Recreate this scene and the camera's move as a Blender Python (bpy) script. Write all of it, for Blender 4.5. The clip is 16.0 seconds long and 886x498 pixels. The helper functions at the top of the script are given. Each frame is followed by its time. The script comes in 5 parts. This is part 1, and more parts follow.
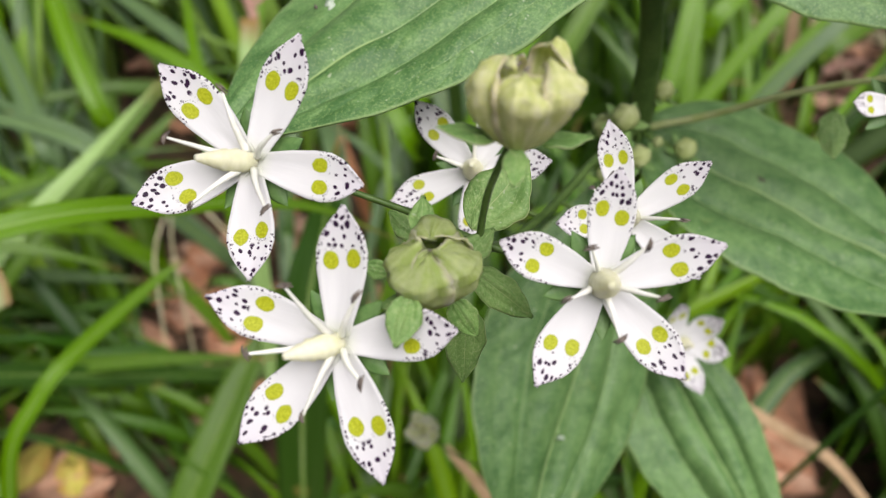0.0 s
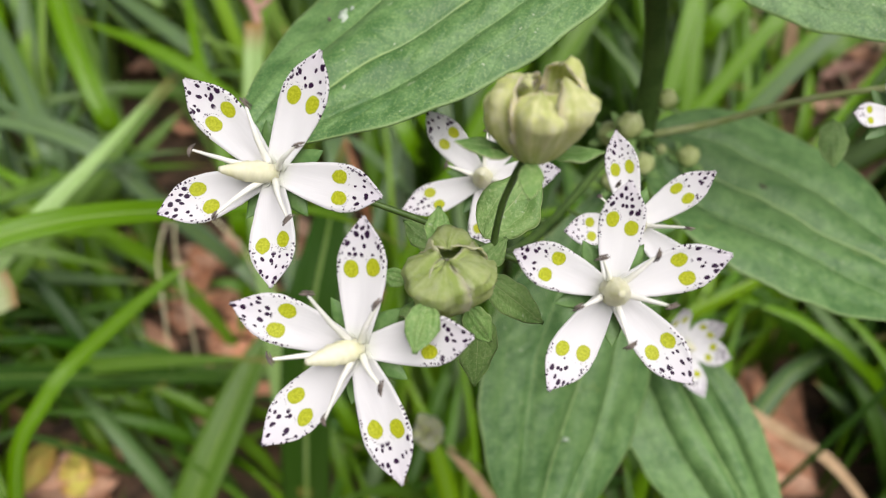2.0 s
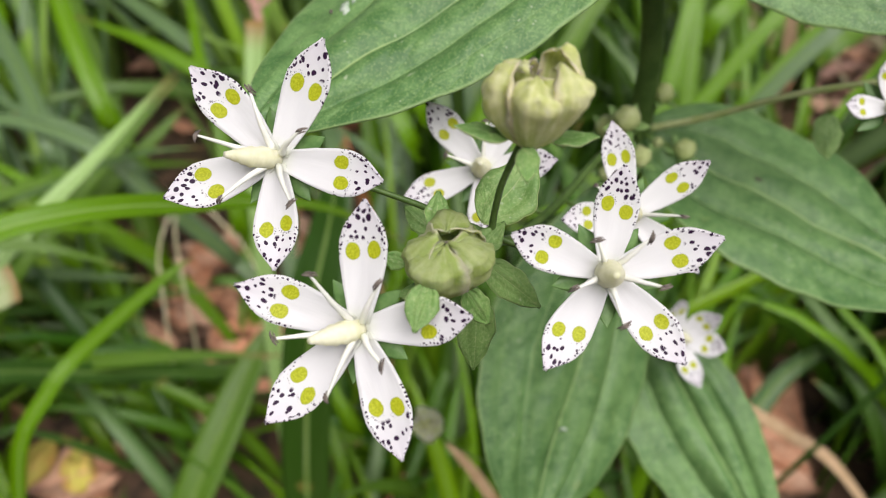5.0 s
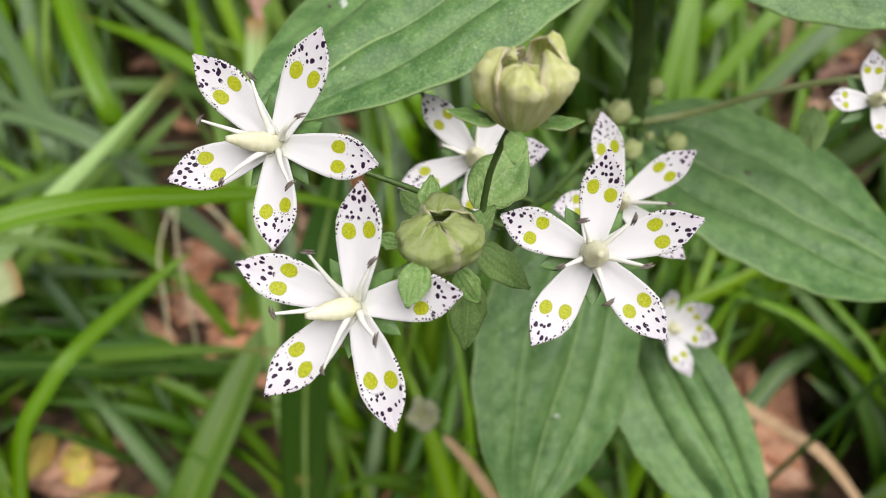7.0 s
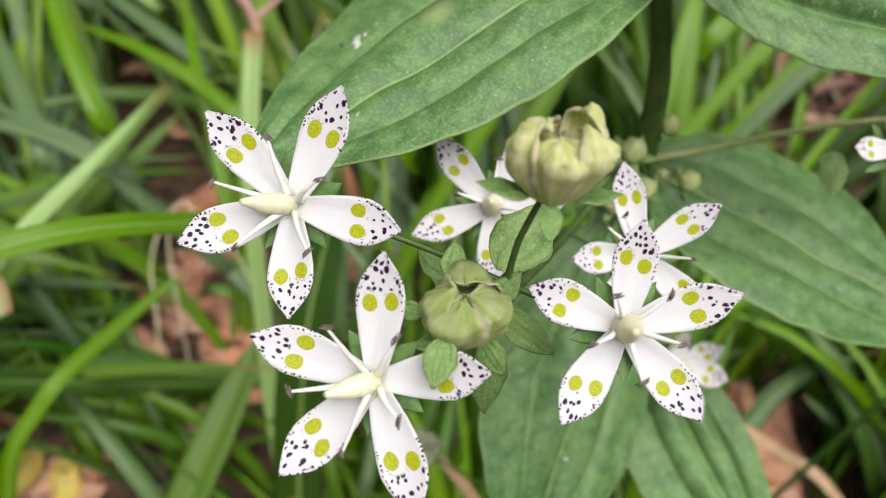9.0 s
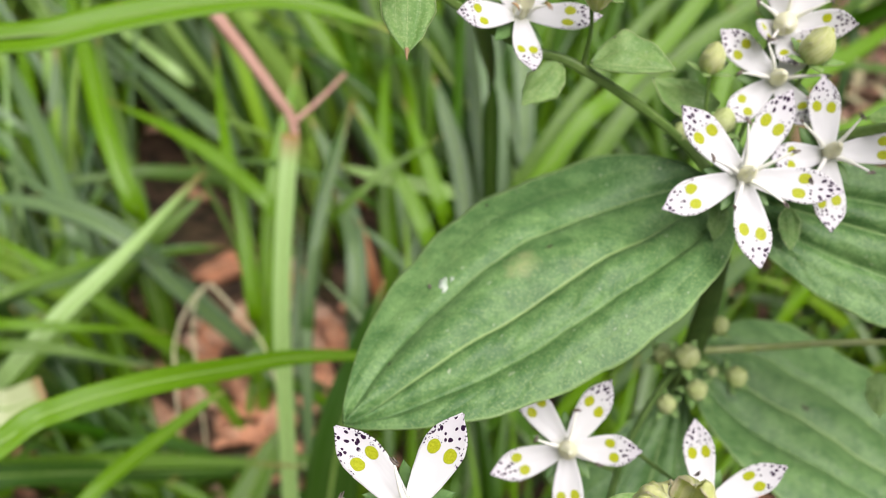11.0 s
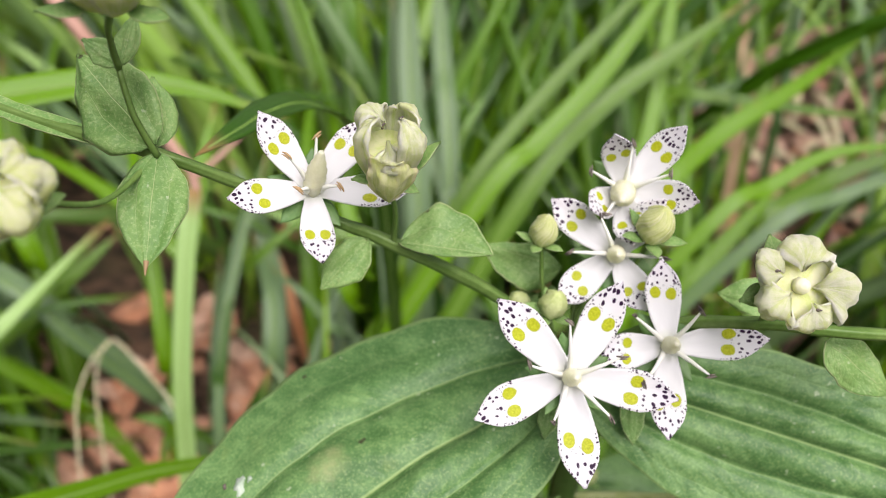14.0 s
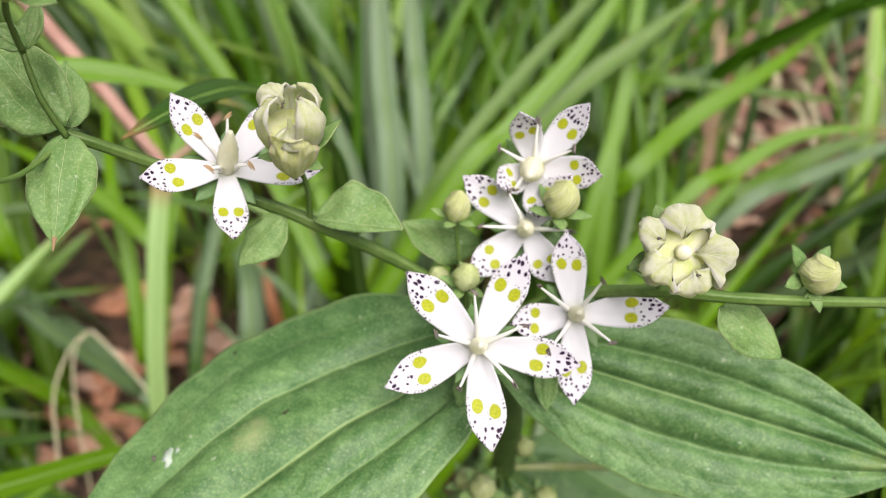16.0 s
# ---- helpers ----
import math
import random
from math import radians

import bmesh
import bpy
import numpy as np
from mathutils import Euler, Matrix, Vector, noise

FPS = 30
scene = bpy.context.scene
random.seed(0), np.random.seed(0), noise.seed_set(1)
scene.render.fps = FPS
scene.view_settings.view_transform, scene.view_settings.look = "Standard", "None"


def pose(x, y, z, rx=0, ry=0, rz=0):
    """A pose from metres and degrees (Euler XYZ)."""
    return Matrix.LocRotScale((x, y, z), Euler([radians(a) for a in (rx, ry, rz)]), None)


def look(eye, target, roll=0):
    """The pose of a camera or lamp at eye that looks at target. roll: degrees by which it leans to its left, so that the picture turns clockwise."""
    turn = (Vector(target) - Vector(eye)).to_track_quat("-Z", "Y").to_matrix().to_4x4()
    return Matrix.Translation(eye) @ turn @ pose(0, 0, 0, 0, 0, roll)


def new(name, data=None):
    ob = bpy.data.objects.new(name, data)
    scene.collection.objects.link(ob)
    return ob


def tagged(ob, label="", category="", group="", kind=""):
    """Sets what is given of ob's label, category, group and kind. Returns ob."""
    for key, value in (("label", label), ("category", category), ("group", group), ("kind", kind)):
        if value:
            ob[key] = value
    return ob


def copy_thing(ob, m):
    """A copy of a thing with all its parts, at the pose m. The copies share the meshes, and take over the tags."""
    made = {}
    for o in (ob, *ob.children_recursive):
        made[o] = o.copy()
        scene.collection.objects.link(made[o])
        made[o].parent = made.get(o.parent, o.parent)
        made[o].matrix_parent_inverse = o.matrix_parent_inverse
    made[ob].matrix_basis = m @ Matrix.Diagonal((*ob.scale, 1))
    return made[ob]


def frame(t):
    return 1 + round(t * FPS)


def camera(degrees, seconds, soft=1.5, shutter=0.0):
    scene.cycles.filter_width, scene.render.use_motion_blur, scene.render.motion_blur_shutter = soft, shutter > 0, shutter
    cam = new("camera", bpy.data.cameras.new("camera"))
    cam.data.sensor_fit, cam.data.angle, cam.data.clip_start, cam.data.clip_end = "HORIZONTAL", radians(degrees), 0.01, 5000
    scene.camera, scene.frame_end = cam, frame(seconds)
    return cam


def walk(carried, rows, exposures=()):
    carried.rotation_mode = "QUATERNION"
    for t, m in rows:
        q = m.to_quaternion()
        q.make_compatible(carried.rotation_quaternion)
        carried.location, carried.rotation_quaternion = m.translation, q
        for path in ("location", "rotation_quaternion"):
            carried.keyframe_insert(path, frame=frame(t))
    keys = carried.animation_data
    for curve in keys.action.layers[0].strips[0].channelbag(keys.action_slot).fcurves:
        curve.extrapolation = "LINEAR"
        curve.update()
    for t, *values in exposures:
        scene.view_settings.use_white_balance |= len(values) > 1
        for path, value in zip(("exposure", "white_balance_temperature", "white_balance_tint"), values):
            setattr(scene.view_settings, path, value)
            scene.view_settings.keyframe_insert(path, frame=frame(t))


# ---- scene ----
CM = 0.01  # every length below is given in centimetres

# ---------------------------------------------------------------- camera
cam = camera(60.0, 16.0, 0.9)
cam.data.dof.use_dof = True
cam.data.dof.focus_distance = 0.087
cam.data.dof.aperture_fstop = 22.5
PATH = [
    (0, 0.000, 0.000, 38.000, 0.00, -42.00, 0.00),
    (0.5, 0.089, -0.057, 37.990, -0.05, -42.06, 0.08),
    (1, -0.121, -0.121, 38.157, -0.08, -41.95, 0.08),
    (1.5, -0.101, -0.143, 38.209, -0.02, -41.89, 0.06),
    (2, -0.172, -0.148, 38.240, -0.14, -41.92, 0.18),
    (2.5, -0.245, -0.346, 38.153, 0.05, -41.98, 0.19),
    (3, 0.030, -0.118, 38.052, -0.19, -42.01, 0.33),
    (3.5, 0.103, 0.084, 37.793, -0.35, -42.09, 0.45),
    (6, -0.315, -0.826, 38.499, -0.06, -41.67, 0.19),
    (6.5, -0.296, -0.893, 38.504, -0.04, -41.62, 0.31),
    (7, -0.088, -0.815, 38.308, -0.20, -41.79, 0.51),
    (7.5, -0.345, -0.522, 38.066, -0.34, -41.83, 0.71),
    (8, -0.189, -0.236, 37.965, -0.61, -41.96, 1.04),
    (10.3, -1.241, 0.406, 40.260, -1.19, -39.89, 2.74),
    (10.5, -1.369, 0.724, 40.525, -1.04, -39.52, 2.88),
    (11, -1.846, 1.405, 41.372, -1.09, -38.86, 3.83),
    (11.5, -2.375, 1.739, 42.597, -1.19, -38.27, 4.63),
    (12, -1.957, 2.692, 42.831, -1.97, -37.86, 5.23),
    (12.5, -1.318, 3.254, 43.163, -2.57, -37.69, 5.62),
    (13, -0.488, 3.890, 43.200, -3.42, -37.90, 5.91),
    (13.5, 0.017, 4.080, 42.748, -4.21, -38.14, 6.01),
    (14, 0.301, 4.303, 42.609, -4.81, -38.39, 6.08),
    (14.5, 0.842, 4.341, 42.618, -5.16, -39.08, 5.89),
    (15, 0.856, 3.909, 42.659, -5.42, -38.73, 5.85),
    (15.5, 1.058, 3.851, 42.631, -5.61, -38.76, 5.90),
    (16, 1.355, 3.840, 42.769, -5.58, -38.99, 5.75),
]
walk(cam, [(t, pose(x * CM, y * CM, z * CM, 0, 0, yaw) @ pose(0, 0, 0, 90 + pitch) @ pose(0, 0, 0, 0, 0, roll))
           for t, x, y, z, yaw, pitch, roll in PATH], [(0, 0.03, 6450, 12), (8, 0.03, 6450, 12), (12, 0.33, 6450, 14), (16, 0.30, 6450, 16)])

# ---------------------------------------------------------------- light: an overcast sky over a shaded bank
world = bpy.data.worlds.new("overcast_sky")
scene.world = world
world.use_nodes = True
wn = world.node_tree.nodes
sky = wn.new("ShaderNodeTexSky")
sky.sky_type, sky.sun_disc = "NISHITA", False
sky.sun_elevation, sky.sun_rotation, sky.air_density, sky.dust_density = radians(61), radians(155), 1.0, 3.0
veil = wn.new("ShaderNodeHueSaturation")     # cloud greys the blue
veil.inputs["Saturation"].default_value = 0.4
world.node_tree.links.new(sky.outputs[0], veil.inputs["Color"])
world.node_tree.links.new(veil.outputs[0], wn["Background"].inputs[0])
wn["Background"].inputs[1].default_value = 0.052

sun_data = bpy.data.lights.new("sun", "SUN")
sun_data.energy, sun_data.angle, sun_data.color = 3.9, radians(56), (1.0, 0.94, 0.94)
sun = new("sun", sun_data)
sun.matrix_world = look((0.7, -1.2, 3.0), (0, 0.3, 0))


# ---------------------------------------------------------------- materials
def material(name, roughness=0.5, specular=0.4):
    mat = bpy.data.materials.new(name)
    mat.use_nodes = True
    bsdf = mat.node_tree.nodes["Principled BSDF"]
    bsdf.inputs["Roughness"].default_value = roughness
    bsdf.inputs["Specular IOR Level"].default_value = specular
    return mat, mat.node_tree, bsdf


def put(tree, kind, values=(), **settings):
    """A node with its settings; values are (socket, number, colour or other socket)."""
    node = tree.nodes.new(kind)
    if "data_type" in settings:
        node.data_type = settings["data_type"]
    if "blend_type" in settings:
        node.blend_type = settings["blend_type"]
    if "operation" in settings:
        node.operation = settings["operation"]
    if "use_clamp" in settings:
        node.use_clamp = settings["use_clamp"]
    if "interpolation_type" in settings:
        node.interpolation_type = settings["interpolation_type"]
    if "voronoi_dimensions" in settings:
        node.voronoi_dimensions = settings["voronoi_dimensions"]
    if "feature" in settings:
        node.feature = settings["feature"]
    if "uv_map" in settings:
        node.uv_map = settings["uv_map"]
    for socket, value in values:
        if isinstance(value, bpy.types.NodeSocket):
            tree.links.new(value, node.inputs[socket])
        else:
            node.inputs[socket].default_value = value
    return node


def maths(tree, operation, a, b=0.0, c=0.0, clamp=False):
    return put(tree, "ShaderNodeMath", [(0, a), (1, b), (2, c)], operation=operation, use_clamp=clamp).outputs[0]


def mixed(tree, factor, a, b):
    node = put(tree, "ShaderNodeMix", [("Factor", factor)], data_type="RGBA")
    for socket, value in ((node.inputs[6], a), (node.inputs[7], b)):
        if isinstance(value, bpy.types.NodeSocket):
            tree.links.new(value, socket)
        else:
            socket.default_value = (*value, 1.0)
    return node.outputs[2]


def ramp(tree, value, lo, hi):
    """0 under lo, 1 over hi, smooth between."""
    return put(tree, "ShaderNodeMapRange", [(0, value), (1, lo), (2, hi)], interpolation_type="SMOOTHSTEP").outputs[0]


def noise_at(tree, scale, detail=3.0, vector=None, roughness=0.55):
    values = [("Scale", scale), ("Detail", detail), ("Roughness", roughness)]
    if vector is not None:
        values.append(("Vector", vector))
    return put(tree, "ShaderNodeTexNoise", values).outputs[0]


def place(tree):
    return put(tree, "ShaderNodeTexCoord").outputs["Object"]


def bump(tree, bsdf, height, strength, distance):
    node = put(tree, "ShaderNodeBump", [("Strength", strength), ("Distance", distance), ("Height", height)])
    tree.links.new(node.outputs[0], bsdf.inputs["Normal"])


def thin(tree, bsdf, colour, share):
    """Lets part of the light through a thin leaf."""
    through_it = put(tree, "ShaderNodeBsdfTranslucent", [("Color", colour)])
    mix = put(tree, "ShaderNodeMixShader", [(0, share), (1, bsdf.outputs[0]), (2, through_it.outputs[0])])
    tree.links.new(mix.outputs[0], tree.nodes["Material Output"].inputs[0])


def petal_material():
    """White petal; two green-yellow nectar glands and a speckled purple-black tip, in the petal's own coordinates."""
    mat, tree, bsdf = material("speckled_white_petal", 0.5, 0.3)
    uv = put(tree, "ShaderNodeUVMap").outputs[0]
    chance = put(tree, "ShaderNodeObjectInfo").outputs["Random"]
    sep = put(tree, "ShaderNodeSeparateXYZ", [(0, uv)])
    across, along = sep.outputs[0], sep.outputs[1]      # cm from the midrib; 0 to 1.25 from base to tip
    shift = put(tree, "ShaderNodeCombineXYZ", [(0, maths(tree, "MULTIPLY", chance, 37.0)), (1, maths(tree, "MULTIPLY", chance, 91.0))]).outputs[0]
    own = put(tree, "ShaderNodeVectorMath", [(0, uv), (1, shift)], operation="ADD").outputs[0]
    wobble = maths(tree, "MULTIPLY", maths(tree, "SUBTRACT", noise_at(tree, 9.0, 2.0, own), 0.5), 0.45)
    # glands
    gx = maths(tree, "SUBTRACT", maths(tree, "ABSOLUTE", across), 0.108)
    gy = maths(tree, "SUBTRACT", along, maths(tree, "ADD", 0.74, maths(tree, "MULTIPLY", maths(tree, "SIGN", across), maths(tree, "MULTIPLY", maths(tree, "SUBTRACT", chance, 0.5), 0.09))))
    gd = maths(tree, "SQRT", maths(tree, "ADD", maths(tree, "POWER", maths(tree, "DIVIDE", gx, 0.074), 2.0), maths(tree, "POWER", maths(tree, "DIVIDE", gy, 0.092), 2.0)))
    gd = maths(tree, "ADD", gd, wobble)
    gland = maths(tree, "SUBTRACT", 1.0, ramp(tree, gd, 0.93, 1.06))
    near_gland = ramp(tree, gd, 1.12, 1.3)
    # speckles: long blots on the tip, a row of dots along the margin, fine dots round the glands
    warp = put(tree, "ShaderNodeTexNoise", [("Scale", 7.0), ("Detail", 1.0), ("Vector", own)])
    bent = put(tree, "ShaderNodeVectorMath", [(0, warp.outputs["Color"]), (1, (0.07, 0.07, 0.0)), (2, own)], operation="MULTIPLY_ADD").outputs[0]
    masks = []
    for scale, size, keep, slim, loose in ((14.0, 0.26, 0.12, 0.72, 0.9), (25.0, 0.24, 0.15, 0.9, 0.7), (52.0, 0.26, 0.35, 0.9, 0.9)):
        squeezed = put(tree, "ShaderNodeMapping", [(0, bent), (3, (1.0, slim, 1.0))]).outputs[0]
        cell = put(tree, "ShaderNodeTexVoronoi", [("Scale", scale), ("Vector", squeezed), ("Randomness", loose)], voronoi_dimensions="2D")
        pick = put(tree, "ShaderNodeSeparateColor", [(0, cell.outputs["Color"])])
        radius = maths(tree, "MULTIPLY", maths(tree, "ADD", 0.6, maths(tree, "MULTIPLY", pick.outputs[1], 0.75)), size)
        dot = maths(tree, "SUBTRACT", 1.0, ramp(tree, maths(tree, "DIVIDE", cell.outputs["Distance"], radius), 0.85, 1.15))
        masks.append(maths(tree, "MULTIPLY", dot, maths(tree, "GREATER_THAN", pick.outputs[0], keep)))
    edge = put(tree, "ShaderNodeUVMap", uv_map="rim").outputs[0]
    rim = put(tree, "ShaderNodeSeparateXYZ", [(0, edge)]).outputs[0]     # 0 on the midrib, 1 on the margin
    inner = maths(tree, "SUBTRACT", 1.0, ramp(tree, rim, 0.84, 0.92))
    big = maths(tree, "MULTIPLY", maths(tree, "MULTIPLY", masks[0], inner), ramp(tree, maths(tree, "ADD", along, maths(tree, "MULTIPLY", wobble, 0.15)), 0.83, 0.87))
    start = maths(tree, "SUBTRACT", 0.84, maths(tree, "MULTIPLY", ramp(tree, rim, 0.72, 0.9), maths(tree, "ADD", 0.1, maths(tree, "MULTIPLY", chance, 0.2))))
    small = maths(tree, "MULTIPLY", masks[1], maths(tree, "GREATER_THAN", along, start))
    small = maths(tree, "MULTIPLY", small, ramp(tree, maths(tree, "ADD", rim, maths(tree, "MULTIPLY", ramp(tree, along, 1.05, 1.25), 0.1)), 0.80, 0.86))
    ring = maths(tree, "MULTIPLY", maths(tree, "SUBTRACT", 1.0, ramp(tree, gd, 1.25, 1.55)), ramp(tree, along, 0.74, 0.80))
    fine = maths(tree, "MULTIPLY", maths(tree, "MULTIPLY", masks[2], ring), ramp(tree, noise_at(tree, 6.0, 1.0, own), 0.45, 0.55))
    spots = maths(tree, "MAXIMUM", maths(tree, "MULTIPLY", maths(tree, "MAXIMUM", big, small), near_gland), maths(tree, "MULTIPLY", fine, ramp(tree, gd, 1.06, 1.12)))
    # colour
    lilac = maths(tree, "MULTIPLY", ramp(tree, along, 0.80, 1.2), 0.30)
    veins = maths(tree, "MULTIPLY", noise_at(tree, 30.0, 2.0, put(tree, "ShaderNodeMapping", [(0, own), (3, (1.0, 0.08, 1.0))]).outputs[0]), 0.22)
    colour = mixed(tree, lilac, (0.885, 0.885, 0.88), (0.83, 0.72, 0.85))
    colour = mixed(tree, maths(tree, "MULTIPLY", veins, 0.6), colour, (0.68, 0.69, 0.66))
    colour = mixed(tree, maths(tree, "MULTIPLY", ramp(tree, along, 0.22, 0.0), 0.6), colour, (0.78, 0.82, 0.66))
    green = mixed(tree, ramp(tree, noise_at(tree, 40.0, 3.0, own, 0.7), 0.35, 0.65), (0.42, 0.47, 0.008), (0.62, 0.66, 0.03))
    green = mixed(tree, maths(tree, "MULTIPLY", ramp(tree, gd, 0.72, 0.95), 0.5), green, (0.44, 0.48, 0.02))
    colour = mixed(tree, gland, colour, green)
    colour = mixed(tree, spots, colour, mixed(tree, noise_at(tree, 16.0, 1.0, own), (0.014, 0.004, 0.018), (0.05, 0.012, 0.06)))
    tree.links.new(colour, bsdf.inputs["Base Color"])
    relief = maths(tree, "ADD", noise_at(tree, 26.0, 2.0, put(tree, "ShaderNodeMapping", [(0, own), (3, (1.0, 0.1, 1.0))]).outputs[0]), maths(tree, "MULTIPLY", gland, 0.8))
    bump(tree, bsdf, relief, 0.3, 0.0001)
    thin(tree, bsdf, colour, 0.30)
    return mat


def plain_plant(name, a, b, scale, roughness=0.5, specular=0.4, relief=0.3):
    """Two-tone plant tissue, mottled at two scales; a and b are its colours."""
    mat, tree, bsdf = material(name, roughness, specular)
    p = place(tree)
    chance = put(tree, "ShaderNodeObjectInfo").outputs["Random"]
    coarse, fine = noise_at(tree, scale, 3.0, p), noise_at(tree, scale * 7, 2.0, p)
    mask = ramp(tree, maths(tree, "ADD", maths(tree, "MULTIPLY", coarse, 0.7), maths(tree, "MULTIPLY", fine, 0.3)), 0.32, 0.68)
    colour = mixed(tree, mask, a, b)
    hsv = put(tree, "ShaderNodeHueSaturation", [("Value", maths(tree, "ADD", 0.85, maths(tree, "MULTIPLY", chance, 0.3))), ("Color", colour)])
    tree.links.new(hsv.outputs[0], bsdf.inputs["Base Color"])
    bump(tree, bsdf, fine, relief, 0.0002)
    return mat


def leaf_material(name, deep, pale, vein, blotch, specular=0.3, quilted=0.35, margin=0.45, stain=None):
    """Broad leaf in its own coordinates: u across (0.5 is the midrib), v from base to tip. stain: u, v and colour of a faded patch."""
    mat, tree, bsdf = material(name, 0.42, specular)
    uv = put(tree, "ShaderNodeUVMap").outputs[0]
    sep = put(tree, "ShaderNodeSeparateXYZ", [(0, uv)])
    chance = put(tree, "ShaderNodeObjectInfo").outputs["Random"]
    side = maths(tree, "ABSOLUTE", maths(tree, "MULTIPLY", maths(tree, "SUBTRACT", sep.outputs[0], 0.5), 2.0))
    p = place(tree)
    coarse, middle, fine = noise_at(tree, 60.0, 4.0, p, 0.6), noise_at(tree, 260.0, 5.0, p, 0.7), noise_at(tree, 2600.0, 3.0, p, 0.7)
    mask = ramp(tree, maths(tree, "ADD", maths(tree, "MULTIPLY", coarse, 0.4), maths(tree, "MULTIPLY", middle, 0.6)), 0.38, 0.62)
    colour = mixed(tree, mask, deep, pale)
    colour = mixed(tree, maths(tree, "MULTIPLY", ramp(tree, fine, 0.50, 0.66), 0.38), colour, vein)
    colour = mixed(tree, maths(tree, "MULTIPLY", ramp(tree, fine, 0.48, 0.34), 0.5), colour, deep)
    colour = mixed(tree, maths(tree, "MULTIPLY", ramp(tree, noise_at(tree, 110.0, 3.0, p), 0.66, 0.76), 0.35), colour, blotch)
    colour = mixed(tree, maths(tree, "MULTIPLY", ramp(tree, noise_at(tree, 900.0, 2.0, p), 0.70, 0.74), 0.5), colour, (0.55, 0.62, 0.42))
    colour = mixed(tree, maths(tree, "MULTIPLY", ramp(tree, noise_at(tree, 380.0, 1.0, p), 0.215, 0.20), 0.8), colour, (0.05, 0.04, 0.02))
    if stain:
        away = put(tree, "ShaderNodeVectorMath", [(0, uv), (1, (stain[0], stain[1], 0.0))], operation="DISTANCE").outputs["Value"]
        patch = ramp(tree, maths(tree, "ADD", away, maths(tree, "MULTIPLY", maths(tree, "SUBTRACT", middle, 0.5), 0.12)), 0.06, 0.0)
        colour = mixed(tree, maths(tree, "MULTIPLY", patch, 0.7), colour, stain[2])
    # veins: midrib, a pair of side nerves, a fainter outer pair, and a net of cross veins
    lines = maths(tree, "SUBTRACT", 1.0, ramp(tree, side, 0.004, 0.018))
    for where, share in ((0.44, 0.7), (0.76, 0.2)):
        off = maths(tree, "ABSOLUTE", maths(tree, "SUBTRACT", side, where))
        fade = maths(tree, "MULTIPLY", ramp(tree, sep.outputs[1], 0.85, 0.5), share)
        lines = maths(tree, "MAXIMUM", lines, maths(tree, "MULTIPLY", maths(tree, "SUBTRACT", 1.0, ramp(tree, off, 0.002, 0.011)), fade))
    slant = put(tree, "ShaderNodeCombineXYZ", [(0, maths(tree, "MULTIPLY", side, 1.2)), (1, maths(tree, "SUBTRACT", maths(tree, "MULTIPLY", sep.outputs[1], 9.0), maths(tree, "MULTIPLY", side, 2.6))), (2, chance)]).outputs[0]
    net = put(tree, "ShaderNodeTexVoronoi", [("Scale", 1.6), ("Vector", slant), ("Randomness", 0.9)], feature="DISTANCE_TO_EDGE")
    cross = maths(tree, "MULTIPLY", maths(tree, "SUBTRACT", 1.0, ramp(tree, net.outputs["Distance"], 0.0, 0.05)), quilted)
    lines = maths(tree, "MAXIMUM", lines, maths(tree, "MULTIPLY", cross, 0.18))
    colour = mixed(tree, maths(tree, "MULTIPLY", lines, 0.75), colour, vein)
    colour = mixed(tree, maths(tree, "MULTIPLY", ramp(tree, side, 0.955, 0.99), margin), colour, vein)
    hsv = put(tree, "ShaderNodeHueSaturation", [("Value", maths(tree, "ADD", 0.9, maths(tree, "MULTIPLY", chance, 0.2))), ("Color", colour)]).outputs[0]
    tree.links.new(hsv, bsdf.inputs["Base Color"])
    tree.links.new(maths(tree, "ADD", 0.32, maths(tree, "MULTIPLY", middle, 0.3)), bsdf.inputs["Roughness"])
    quilt = maths(tree, "MULTIPLY", ramp(tree, net.outputs["Distance"], 0.0, 0.3), quilted)
    relief = maths(tree, "ADD", maths(tree, "ADD", maths(tree, "MULTIPLY", middle, 1.1), maths(tree, "MULTIPLY", fine, 0.35)), quilt)
    bump(tree, bsdf, maths(tree, "SUBTRACT", relief, lines), 0.42, 0.0005)
    thin(tree, bsdf, hsv, 0.15)
    return mat


